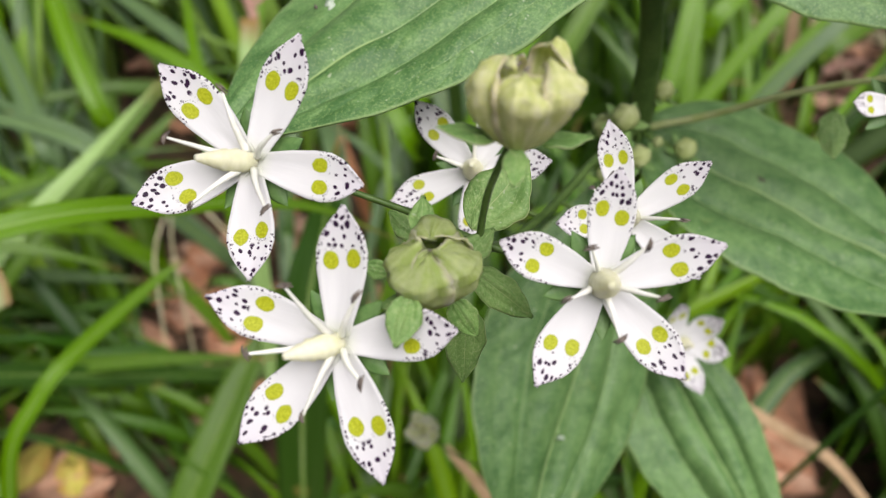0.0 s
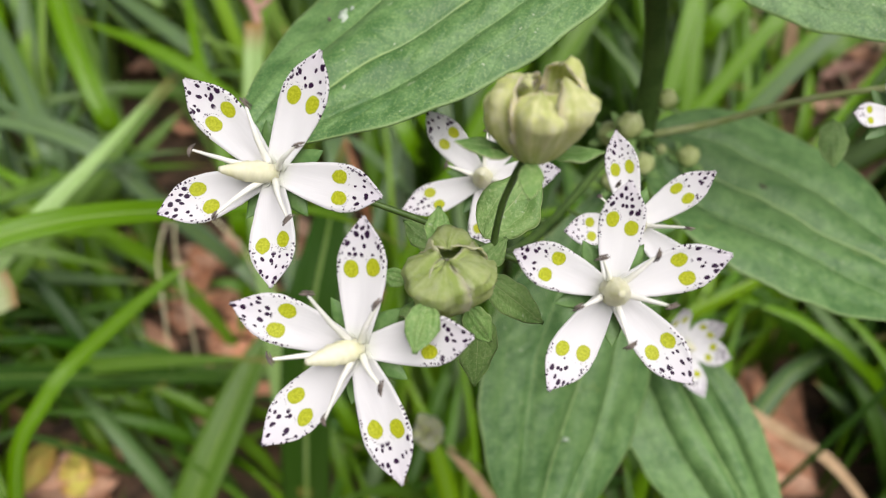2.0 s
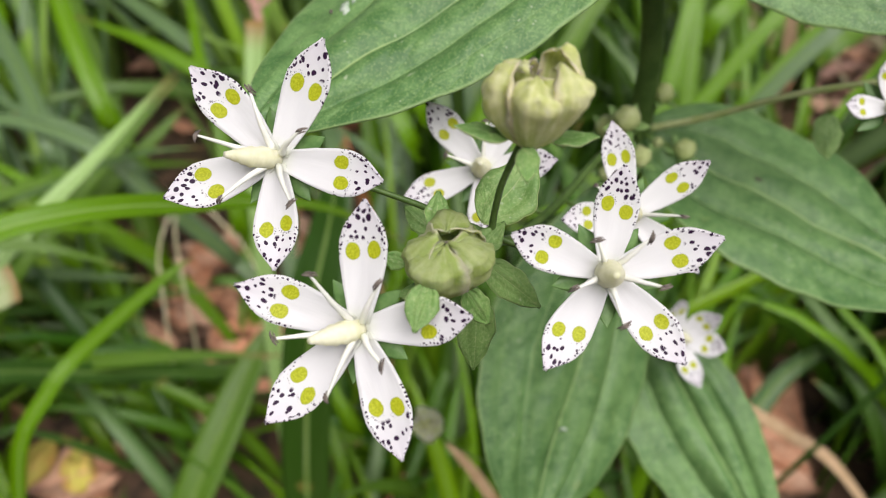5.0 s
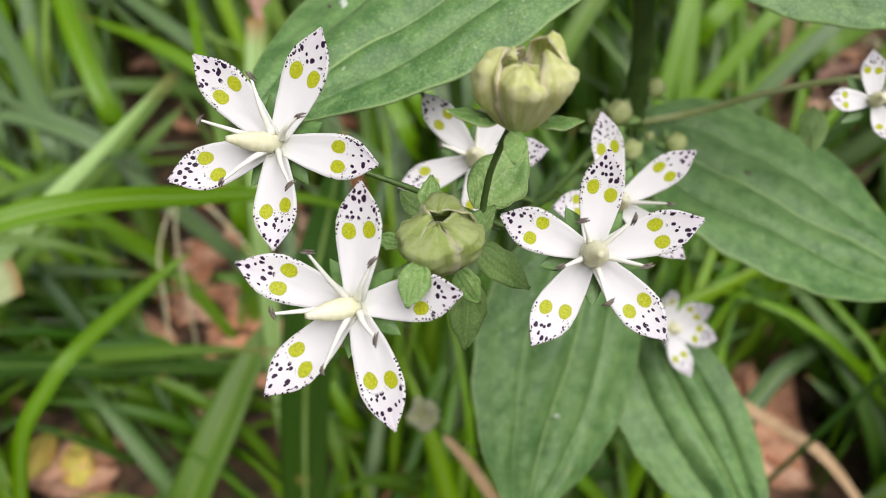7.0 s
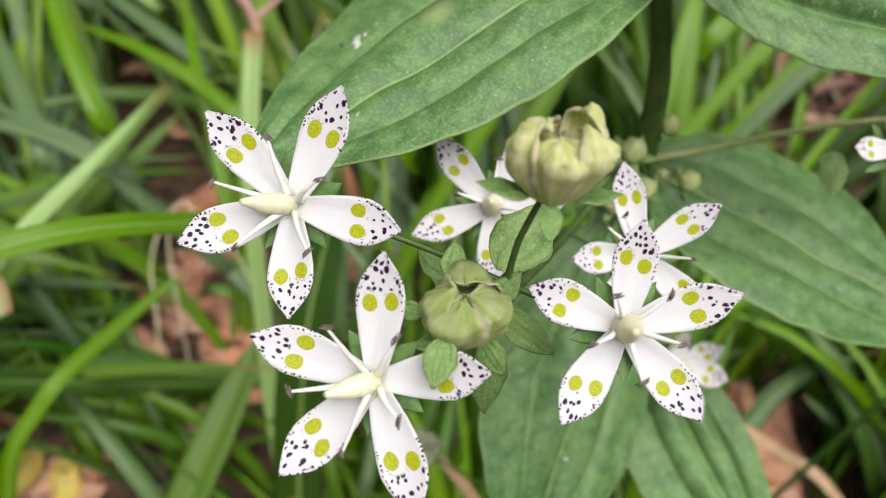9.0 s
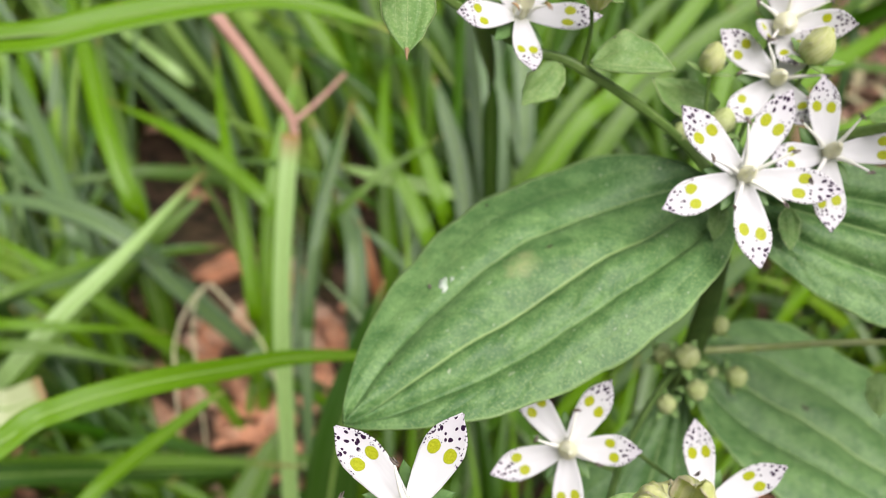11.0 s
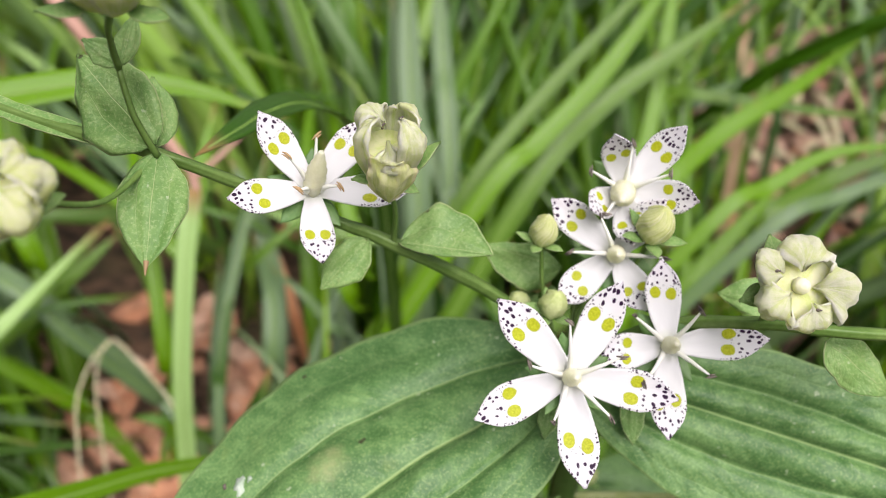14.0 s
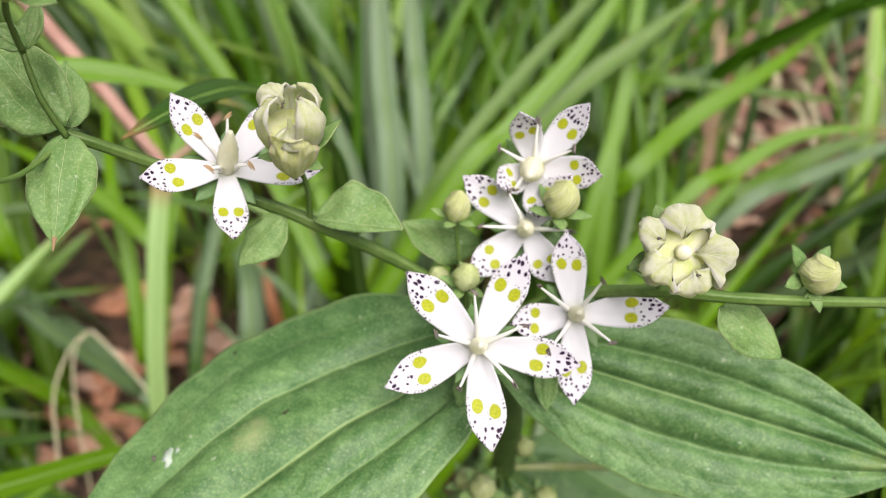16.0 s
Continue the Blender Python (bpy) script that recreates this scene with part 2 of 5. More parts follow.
def husk_material(name, a, b, rim, share=0.15, depth=0.0008):
    """Withered petal: ribbed along its length, pale and browned on its margins."""
    mat, tree, bsdf = material(name, 0.6, 0.25)
    uv = put(tree, "ShaderNodeUVMap").outputs[0]
    sep = put(tree, "ShaderNodeSeparateXYZ", [(0, uv)])
    p = place(tree)
    side = maths(tree, "ABSOLUTE", maths(tree, "SUBTRACT", sep.outputs[0], 0.5))
    rib = put(tree, "ShaderNodeTexNoise", [("Scale", 1.0), ("Detail", 2.0), ("Vector", put(tree, "ShaderNodeMapping", [(0, uv), (3, (9.0, 1.2, 1.0))]).outputs[0])]).outputs[0]
    blotch = noise_at(tree, 520.0, 5.0, p, 0.7)
    colour = mixed(tree, ramp(tree, maths(tree, "ADD", maths(tree, "MULTIPLY", rib, 0.55), maths(tree, "MULTIPLY", blotch, 0.45)), 0.40, 0.60), a, b)
    edge = ramp(tree, maths(tree, "ADD", side, maths(tree, "MULTIPLY", maths(tree, "SUBTRACT", blotch, 0.5), 0.15)), 0.36, 0.48)
    colour = mixed(tree, maths(tree, "MULTIPLY", edge, 0.75), colour, rim)
    colour = mixed(tree, maths(tree, "MULTIPLY", ramp(tree, noise_at(tree, 900.0, 2.0, p), 0.66, 0.74), maths(tree, "MULTIPLY", edge, 0.6)), colour, (0.34, 0.22, 0.10))
    tree.links.new(colour, bsdf.inputs["Base Color"])
    bump(tree, bsdf, maths(tree, "ADD", rib, blotch), 0.5, 0.0003)
    bsdf.inputs["Subsurface Weight"].default_value = 0.7
    bsdf.inputs["Subsurface Radius"].default_value = (1.0, 1.0, 0.6)
    bsdf.inputs["Subsurface Scale"].default_value = depth
    thin(tree, bsdf, colour, share)
    return mat


def grass_material(name, colours):
    """Grass: one tint for each blade, a pale midrib stripe, streaks along it, dry tips here and there."""
    mat, tree, bsdf = material(name, 0.38, 0.42)
    uv = put(tree, "ShaderNodeUVMap").outputs[0]
    sep = put(tree, "ShaderNodeSeparateXYZ", [(0, uv)])
    chance = put(tree, "ShaderNodeNewGeometry").outputs["Random Per Island"]
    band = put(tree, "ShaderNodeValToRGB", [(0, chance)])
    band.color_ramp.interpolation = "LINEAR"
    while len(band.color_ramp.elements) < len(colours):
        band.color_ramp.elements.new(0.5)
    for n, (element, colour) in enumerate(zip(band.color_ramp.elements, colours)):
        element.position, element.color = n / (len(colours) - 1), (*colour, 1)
    side = maths(tree, "ABSOLUTE", maths(tree, "SUBTRACT", sep.outputs[0], 0.5))
    stretch = put(tree, "ShaderNodeCombineXYZ", [(0, maths(tree, "MULTIPLY", sep.outputs[0], 22.0)), (1, maths(tree, "MULTIPLY", sep.outputs[1], 2.5)), (2, maths(tree, "MULTIPLY", chance, 50.0))]).outputs[0]
    streak = noise_at(tree, 1.0, 3.0, stretch)
    pale = mixed(tree, 0.28, band.outputs[0], (0.38, 0.52, 0.24))
    stripe = maths(tree, "MULTIPLY", maths(tree, "SUBTRACT", 1.0, ramp(tree, side, 0.05, 0.16)), ramp(tree, maths(tree, "FRACT", maths(tree, "MULTIPLY", chance, 7.3)), 0.3, 0.7))
    colour = mixed(tree, maths(tree, "MULTIPLY", stripe, 0.7), band.outputs[0], pale)
    colour = mixed(tree, maths(tree, "MULTIPLY", ramp(tree, streak, 0.4, 0.75), 0.4), colour, pale)
    dry = maths(tree, "MULTIPLY", ramp(tree, sep.outputs[1], 0.9, 1.0), ramp(tree, maths(tree, "FRACT", maths(tree, "MULTIPLY", chance, 13.7)), 0.6, 0.7))
    colour = mixed(tree, dry, colour, (0.36, 0.24, 0.10))
    fleck = maths(tree, "MULTIPLY", ramp(tree, noise_at(tree, 60.0, 2.0, place(tree)), 0.72, 0.78), 0.5)
    colour = mixed(tree, fleck, colour, (0.38, 0.32, 0.10))
    colour = put(tree, "ShaderNodeHueSaturation", [("Saturation", 1.1), ("Value", 0.9), ("Color", colour)]).outputs[0]
    tree.links.new(colour, bsdf.inputs["Base Color"])
    bump(tree, bsdf, streak, 0.4, 0.0004)
    warm = put(tree, "ShaderNodeMix", [("Factor", 1.0), (6, colour), (7, (1.2, 1.3, 0.6, 1.0))], data_type="RGBA", blend_type="MULTIPLY").outputs[2]
    thin(tree, bsdf, warm, 0.14)
    return mat


def litter_material():
    mat, tree, bsdf = material("dry_leaf", 0.7, 0.25)
    uv = put(tree, "ShaderNodeUVMap").outputs[0]
    side = maths(tree, "ABSOLUTE", maths(tree, "SUBTRACT", put(tree, "ShaderNodeSeparateXYZ", [(0, uv)]).outputs[0], 0.5))
    p = place(tree)
    chance = put(tree, "ShaderNodeObjectInfo").outputs["Random"]
    tone = mixed(tree, chance, (0.68, 0.33, 0.18), (0.78, 0.54, 0.38))
    tone = mixed(tree, ramp(tree, noise_at(tree, 90.0, 4.0, p), 0.4, 0.7), tone, (0.42, 0.20, 0.11))
    tone = mixed(tree, maths(tree, "SUBTRACT", 1.0, ramp(tree, side, 0.0, 0.03)), tone, (0.62, 0.42, 0.28))
    tree.links.new(tone, bsdf.inputs["Base Color"])
    bump(tree, bsdf, noise_at(tree, 300.0, 3.0, p), 0.5, 0.0006)
    return mat


def soil_material():
    mat, tree, bsdf = material("leaf_mould", 0.9, 0.2)
    p = place(tree)
    a, b, c = noise_at(tree, 12.0, 5.0, p), noise_at(tree, 70.0, 4.0, p), noise_at(tree, 400.0, 3.0, p)
    colour = mixed(tree, ramp(tree, b, 0.35, 0.65), (0.05, 0.038, 0.026), (0.19, 0.115, 0.07))
    colour = mixed(tree, maths(tree, "MULTIPLY", ramp(tree, a, 0.5, 0.7), 0.6), colour, (0.045, 0.06, 0.02))
    colour = mixed(tree, maths(tree, "MULTIPLY", ramp(tree, c, 0.6, 0.75), 0.5), colour, (0.36, 0.23, 0.14))
    tree.links.new(colour, bsdf.inputs["Base Color"])
    bump(tree, bsdf, maths(tree, "ADD", b, c), 0.8, 0.004)
    return mat


PETAL = petal_material()
OVARY = plain_plant("pale_ovary", (0.66, 0.66, 0.42), (0.78, 0.77, 0.56), 300, 0.5, 0.3, 0.1)
soft = OVARY.node_tree.nodes["Principled BSDF"]
soft.inputs["Subsurface Weight"].default_value = 0.6
soft.inputs["Subsurface Radius"].default_value = (1.0, 1.0, 0.8)
soft.inputs["Subsurface Scale"].default_value = 0.002
FILAMENT = plain_plant("white_filament", (0.80, 0.82, 0.70), (0.88, 0.88, 0.82), 300, 0.5, 0.3, 0.1)
ANTHER = plain_plant("dark_anther", (0.06, 0.05, 0.045), (0.26, 0.22, 0.18), 900, 0.8, 0.2, 0.5)
POLLEN = plain_plant("tan_anther", (0.40, 0.26, 0.12), (0.55, 0.40, 0.22), 900, 0.8, 0.2, 0.5)
SEPAL = plain_plant("green_sepal", (0.08, 0.176, 0.044), (0.152, 0.272, 0.08), 250, 0.45, 0.4, 0.3)
STEM = plain_plant("green_stem", (0.06, 0.12, 0.0225), (0.12, 0.203, 0.0488), 200, 0.45, 0.4, 0.3)
STEM_PALE = plain_plant("pale_green_stem", (0.09, 0.173, 0.03), (0.165, 0.262, 0.0638), 200, 0.45, 0.4, 0.3)
HUSK = husk_material("yellow_green_husk", (0.52, 0.58, 0.19), (0.72, 0.74, 0.36), (0.72, 0.62, 0.42))
HUSK_LEMON = husk_material("lemon_husk", (0.74, 0.84, 0.23), (0.89, 0.91, 0.46), (0.90, 0.88, 0.60), 0.18, 0.0022)
HUSK_OLD = husk_material("dull_green_husk", (0.29, 0.38, 0.10), (0.42, 0.49, 0.21), (0.52, 0.50, 0.34))
HUSK_PALE = husk_material("cream_husk", (0.69, 0.78, 0.27), (0.86, 0.88, 0.50), (0.89, 0.87, 0.64), 0.18, 0.0022)
BUD_SKIN = plain_plant("young_bud_skin", (0.387, 0.466, 0.15), (0.528, 0.581, 0.282), 380, 0.55, 0.3, 0.4)
BUD_PALE = husk_material("pale_bud_skin", (0.52, 0.58, 0.22), (0.68, 0.71, 0.36), (0.76, 0.74, 0.48))
BUD_ROSY = plain_plant("rosy_bud_skin", (0.36, 0.324, 0.108), (0.45, 0.306, 0.162), 380, 0.55, 0.3, 0.4)
LEAF_TONES = ((0.062, 0.160, 0.040), (0.165, 0.312, 0.098), (0.343, 0.486, 0.173), (0.287, 0.373, 0.103), 0.44, 0.36)
LEAF = leaf_material("broad_leaf", *LEAF_TONES)
LEAF_STAINED = leaf_material("stained_broad_leaf", *LEAF_TONES, stain=(0.37, 0.50, (0.40, 0.44, 0.19)))
BRACT = leaf_material("bract_leaf", (0.145, 0.291, 0.0704), (0.26, 0.422, 0.124), (0.483, 0.581, 0.265), (0.386, 0.431, 0.132), 0.35, 0.15, 0.8)
# one grass in two tints; the deep-green one also carries the bank's shade
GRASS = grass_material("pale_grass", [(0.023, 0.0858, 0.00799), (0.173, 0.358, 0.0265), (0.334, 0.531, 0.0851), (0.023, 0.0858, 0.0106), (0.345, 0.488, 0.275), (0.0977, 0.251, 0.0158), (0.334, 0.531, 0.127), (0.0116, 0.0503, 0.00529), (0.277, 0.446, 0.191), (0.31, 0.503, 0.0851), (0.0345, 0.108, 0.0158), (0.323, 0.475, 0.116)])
GRASS_SHADED = grass_material("shaded_grass", [(0.0146, 0.0501, 0.00434), (0.0807, 0.208, 0.00972), (0.162, 0.337, 0.019), (0.0256, 0.0859, 0.00813), (0.184, 0.273, 0.12), (0.0404, 0.143, 0.00813), (0.213, 0.38, 0.0326), (0.0184, 0.0645, 0.00651), (0.124, 0.265, 0.0434), (0.168, 0.337, 0.019), (0.033, 0.101, 0.0136), (0.146, 0.287, 0.0244)])
GRASS_SOFT = grass_material("soft_green_grass", [(0.32, 0.54, 0.14), (0.48, 0.66, 0.30)])
GRASS_CUT = grass_material("pale_cut_grass", [(0.50, 0.58, 0.30), (0.56, 0.62, 0.36)])
GRASS_BRIGHT = grass_material("bright_grass", [(0.115, 0.268, 0.0128), (0.156, 0.312, 0.0192)])
GRASS_MID = grass_material("green_grass", [(0.0884, 0.19, 0.0184), (0.125, 0.235, 0.0322)])
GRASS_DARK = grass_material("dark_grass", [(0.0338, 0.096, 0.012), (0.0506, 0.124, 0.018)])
GRASS_GREY = grass_material("grey_green_grass", [(0.118, 0.20, 0.083), (0.16, 0.25, 0.12)])
MIDRIB = plain_plant("pale_midrib", (0.18, 0.312, 0.048), (0.24, 0.36, 0.108), 40, 0.5, 0.25, 0.2)
STRAW = plain_plant("pink_straw", (0.427, 0.237, 0.171), (0.551, 0.342, 0.257), 60, 0.6, 0.3, 0.5)
STRAW_TAN = plain_plant("tan_straw", (0.36, 0.24, 0.12), (0.50, 0.36, 0.21), 60, 0.6, 0.3, 0.5)
STRAW_ORANGE = plain_plant("orange_straw", (0.52, 0.20, 0.08), (0.72, 0.36, 0.18), 60, 0.6, 0.3, 0.5)
TENDRIL = plain_plant("dry_tendril", (0.62, 0.58, 0.30), (0.78, 0.72, 0.48), 90, 0.6, 0.3, 0.4)
SCAR = plain_plant("white_scar", (0.34, 0.46, 0.31), (0.58, 0.64, 0.54), 900, 0.6, 0.3, 0.5)
LITTER = litter_material()
YELLOWED = plain_plant("yellowed_leaf", (0.66, 0.66, 0.12), (0.86, 0.50, 0.16), 60, 0.6, 0.3, 0.4)
SOIL = soil_material()


# ---------------------------------------------------------------- building helpers
def linked(name, shape, mat, parent=None, label=""):
    verts, faces, uvs, rims = (*shape, None, None)[:4]
    data = bpy.data.meshes.new(name)
    data.from_pydata([(x * CM, y * CM, z * CM) for x, y, z in verts], [], faces)
    for face in data.polygons:
        face.use_smooth = True
    for layer_name, coords in (("UVMap", uvs), ("rim", rims)):
        if coords:
            layer = data.uv_layers.new(name=layer_name)
            for loop in data.loops:
                layer.data[loop.index].uv = coords[loop.vertex_index]
    data.materials.append(mat)
    ob = new(name, data)
    ob.parent = parent
    if label:
        tagged(ob, label)
    return ob


part = linked


def joined(shapes):
    verts, faces, uvs = [], [], []
    for shape in shapes:
        n = len(verts)
        verts += list(shape[0])
        faces += [tuple(i + n for i in f) for f in shape[1]]
        uvs += list(shape[2]) if len(shape) > 2 and shape[2] else [(0.5, 0.5)] * len(shape[0])
    return verts, faces, uvs


def sheet(grid, thick, uv_of, rim_of=None):
    """A closed thin shell over a grid of points: front, back and rim."""
    g = np.array(grid, float)
    rows, cols = g.shape[:2]
    du, dv = np.gradient(g, axis=0), np.gradient(g, axis=1)
    nrm = np.cross(du, dv)
    nrm /= np.maximum(np.linalg.norm(nrm, axis=2, keepdims=True), 1e-9)
    back = g - nrm * thick
    verts = [tuple(p) for p in g.reshape(-1, 3)] + [tuple(p) for p in back.reshape(-1, 3)]
    k, at = rows * cols, lambda i, j: i * cols + j
    faces = []
    for i in range(rows - 1):
        for j in range(cols - 1):
            a, b, c, d = at(i, j), at(i + 1, j), at(i + 1, j + 1), at(i, j + 1)
            faces += [(a, b, c, d), (k + d, k + c, k + b, k + a)]
    ring = [at(i, 0) for i in range(rows)] + [at(rows - 1, j) for j in range(1, cols)] + [at(i, cols - 1) for i in range(rows - 2, -1, -1)] + [at(0, j) for j in range(cols - 2, 0, -1)]
    for a, b in zip(ring, ring[1:] + ring[:1]):
        faces.append((b, a, k + a, k + b))
    uvs = [uv_of(i, j) for i in range(rows) for j in range(cols)] * 2
    rims = [rim_of(i, j) for i in range(rows) for j in range(cols)] * 2 if rim_of else None
    return verts, faces, uvs, rims


def smooth_path(points, per=6):
    """Catmull-Rom through the points."""
    p = [np.array(q, float) for q in points]
    p = [2 * p[0] - p[1]] + p + [2 * p[-1] - p[-2]]
    out = []
    for a, b, c, d in zip(p, p[1:], p[2:], p[3:]):
        for n in range(per):
            s = n / per
            out.append(0.5 * (2 * b + (c - a) * s + (2 * a - 5 * b + 4 * c - d) * s**2 + (3 * b - a - 3 * c + d) * s**3))
    return out + [p[-2]]


def line_axes(line, up=(0, 0, 1)):
    """Side and normal along a line, the normal staying near up."""
    line = np.array(line)
    ahead = np.gradient(line, axis=0)
    ahead /= np.linalg.norm(ahead, axis=1, keepdims=True)
    side = np.cross(ahead, np.array(up, float))
    weak = np.linalg.norm(side, axis=1) < 0.05
    side[weak] = np.cross(ahead[weak], (1.0, 0.02, 0.0))
    side /= np.linalg.norm(side, axis=1, keepdims=True)
    return ahead, side, np.cross(side, ahead)


def tube(points, radii, ring=8, square=0.0, per=6):
    """A stem along the points; square: how angular its section is."""
    line = smooth_path(points, per)
    r = np.interp(np.linspace(0, 1, len(line)), np.linspace(0, 1, len(radii)), radii)
    _, side, nrm = line_axes(line, (0.1, -0.6, 0.8))
    verts, faces, uvs = [], [], []
    for i, p in enumerate(line):
        for j in range(ring):
            a = 2 * math.pi * j / ring
            q = r[i] * (1 + square * math.cos(4 * a)) * (1 + 0.05 * math.sin(i * 1.7 + j))
            verts.append(tuple(p + q * (math.cos(a) * side[i] + math.sin(a) * nrm[i])))
            uvs.append((j / ring, i / len(line)))
    for i in range(len(line) - 1):
        for j in range(ring):
            k = (j + 1) % ring
            faces.append((i * ring + j, i * ring + k, (i + 1) * ring + k, (i + 1) * ring + j))
    faces += [tuple(range(ring))[::-1], tuple((len(line) - 1) * ring + j for j in range(ring))]
    return verts, faces, uvs


def lathe(centre, normal, profile, ring=20):
    """A round body; profile: radius and height along the normal, from the base to the middle of the top."""
    right, up, n = axes_of(normal)
    c = np.array(centre, float)
    verts, faces, uvs = [], [], []
    for i, (r, h) in enumerate(profile):
        for j in range(ring):
            a = 2 * math.pi * j / ring
            q = r * (1 + 0.06 * noise.noise(Vector((2 * math.cos(a), 2 * math.sin(a), 5 * h + r))))
            verts.append(tuple(c + q * (math.cos(a) * right + math.sin(a) * up) + n * h))
            uvs.append((j / ring, i / len(profile)))
    for i in range(len(profile) - 1):
        for j in range(ring):
            k = (j + 1) % ring
            faces.append((i * ring + j, i * ring + k, (i + 1) * ring + k, (i + 1) * ring + j))
    faces += [tuple(range(ring))[::-1], tuple((len(profile) - 1) * ring + j for j in range(ring))]
    return verts, faces, uvs


def unit(v):
    v = np.array(v, float)
    return v / np.linalg.norm(v)


def axes_of(normal):
    """Right and up in the plane across a normal, right lying near world x."""
    n = unit(normal)
    right = unit(np.array([1.0, 0, 0]) - n[0] * n)
    return right, np.cross(n, right), n


def broad_leaf(base, tip, normal, left, right, peak=0.42, arch=0.2, fold=0.1, ripple=0.04, rows=34, cols=25, blunt=0.75, thick=0.03, nerves=0.03, seed=0, droop=0.0, ragged=0.0):
    """A leaf from base to tip with its upper face along normal; left and right: the half widths."""
    base, tip = np.array(base, float), np.array(tip, float)
    ax = tip - base
    length = np.linalg.norm(ax)
    n = unit(np.array(normal, float) - ax * (np.dot(normal, ax) / length**2))
    side = np.cross(n, ax / length)
    power = math.log(0.5) / math.log(peak)
    grid = []
    for i in range(rows):
        s = i / (rows - 1)
        w = max(math.sin(math.pi * min(s, 0.9999) ** power), 0.0) ** blunt
        w = max(w * (1 - 0.25 * max(0, (s - 0.75) / 0.25) ** 2), 0.006)
        centre = base + ax * s + n * length * (arch * 4 * s * (1 - s) * 0.25 - droop * s * s)
        row = []
        for j in range(cols):
            v = 2 * j / (cols - 1) - 1
            half = (left if v > 0 else right) * w
            half *= 1 + 0.012 * math.sin(43 * s + seed) + 0.008 * noise.noise(Vector((70 * s, seed + v, 4.0))) + ragged * noise.noise(Vector((5.0 * s, seed + (3.0 if v > 0 else 0.0), 1.0)))
            wave = ripple * noise.noise(Vector((3.1 * s + seed, 1.7 * v, 0.3 * seed))) * 2
            vein = -nerves * (1.2 * math.exp(-((v / 0.055) ** 2)) + 0.9 * math.exp(-(((abs(v) - 0.44) / 0.05) ** 2)) + 0.12 * math.exp(-(((abs(v) - 0.76) / 0.05) ** 2))) * (1 - s) ** 0.4
            puff = 0.6 * nerves * math.sin(min(abs(v), 0.66) * math.pi / 0.44) ** 2
            puff += 0.30 * nerves * noise.noise(Vector((11 * s - 2.5 * abs(v), 4.5 * v, seed + 8))) * (1 - v * v)
            height = -fold * abs(v) ** 1.4 * half + wave * half + vein + puff
            row.append(centre + side * v * half + n * height)
        grid.append(row)
    return sheet(grid, thick, lambda i, j: (j / (cols - 1), i / (rows - 1)))


PETAL_S = (0.0, 0.12, 0.3, 0.5, 0.65, 0.78, 0.88, 0.95, 1.0)
PETAL_W = (0.42, 0.55, 0.78, 0.96, 1.0, 0.83, 0.50, 0.21, 0.012)


def petal_shape(centre, normal, azimuth, length, width=0.50, rise=0.22, cup=0.16, curl=0.0, twist=0.0, rows=20, cols=13):
    right, up, n = axes_of(normal)
    a = radians(azimuth)
    out, side = math.cos(a) * right + math.sin(a) * up, -math.sin(a) * right + math.cos(a) * up
    base = np.array(centre, float)
    grid = []
    for i in range(rows):
        s = (i / (rows - 1)) ** 0.9
        half = 0.5 * width * np.interp(s, PETAL_S, PETAL_W)
        lift = rise * s**1.2 - 0.05 * math.sin(math.pi * s) + curl * s**2
        reach = 0.06 + (length - 0.06) * s * (1 - 0.25 * abs(curl) * s)
        row = []
        for j in range(cols):
            v = 2 * j / (cols - 1) - 1
            z = lift + cup * half * v * v * (1.2 - 0.5 * s) * 2 + twist * v * half * s
            z += 0.012 * noise.noise(Vector((4 * s + azimuth, 2 * v, length * 9)))
            row.append(base + out * reach + side * v * half + n * z)
        grid.append(row)
    halves = [0.5 * width * float(np.interp((i / (rows - 1)) ** 0.9, PETAL_S, PETAL_W)) for i in range(rows)]
    return sheet(grid, 0.018,
                 lambda i, j: ((2 * j / (cols - 1) - 1) * halves[i] * 0.5 / width, 1.25 * (i / (rows - 1)) ** 0.9),
                 lambda i, j: (abs(2 * j / (cols - 1) - 1), 0.0))


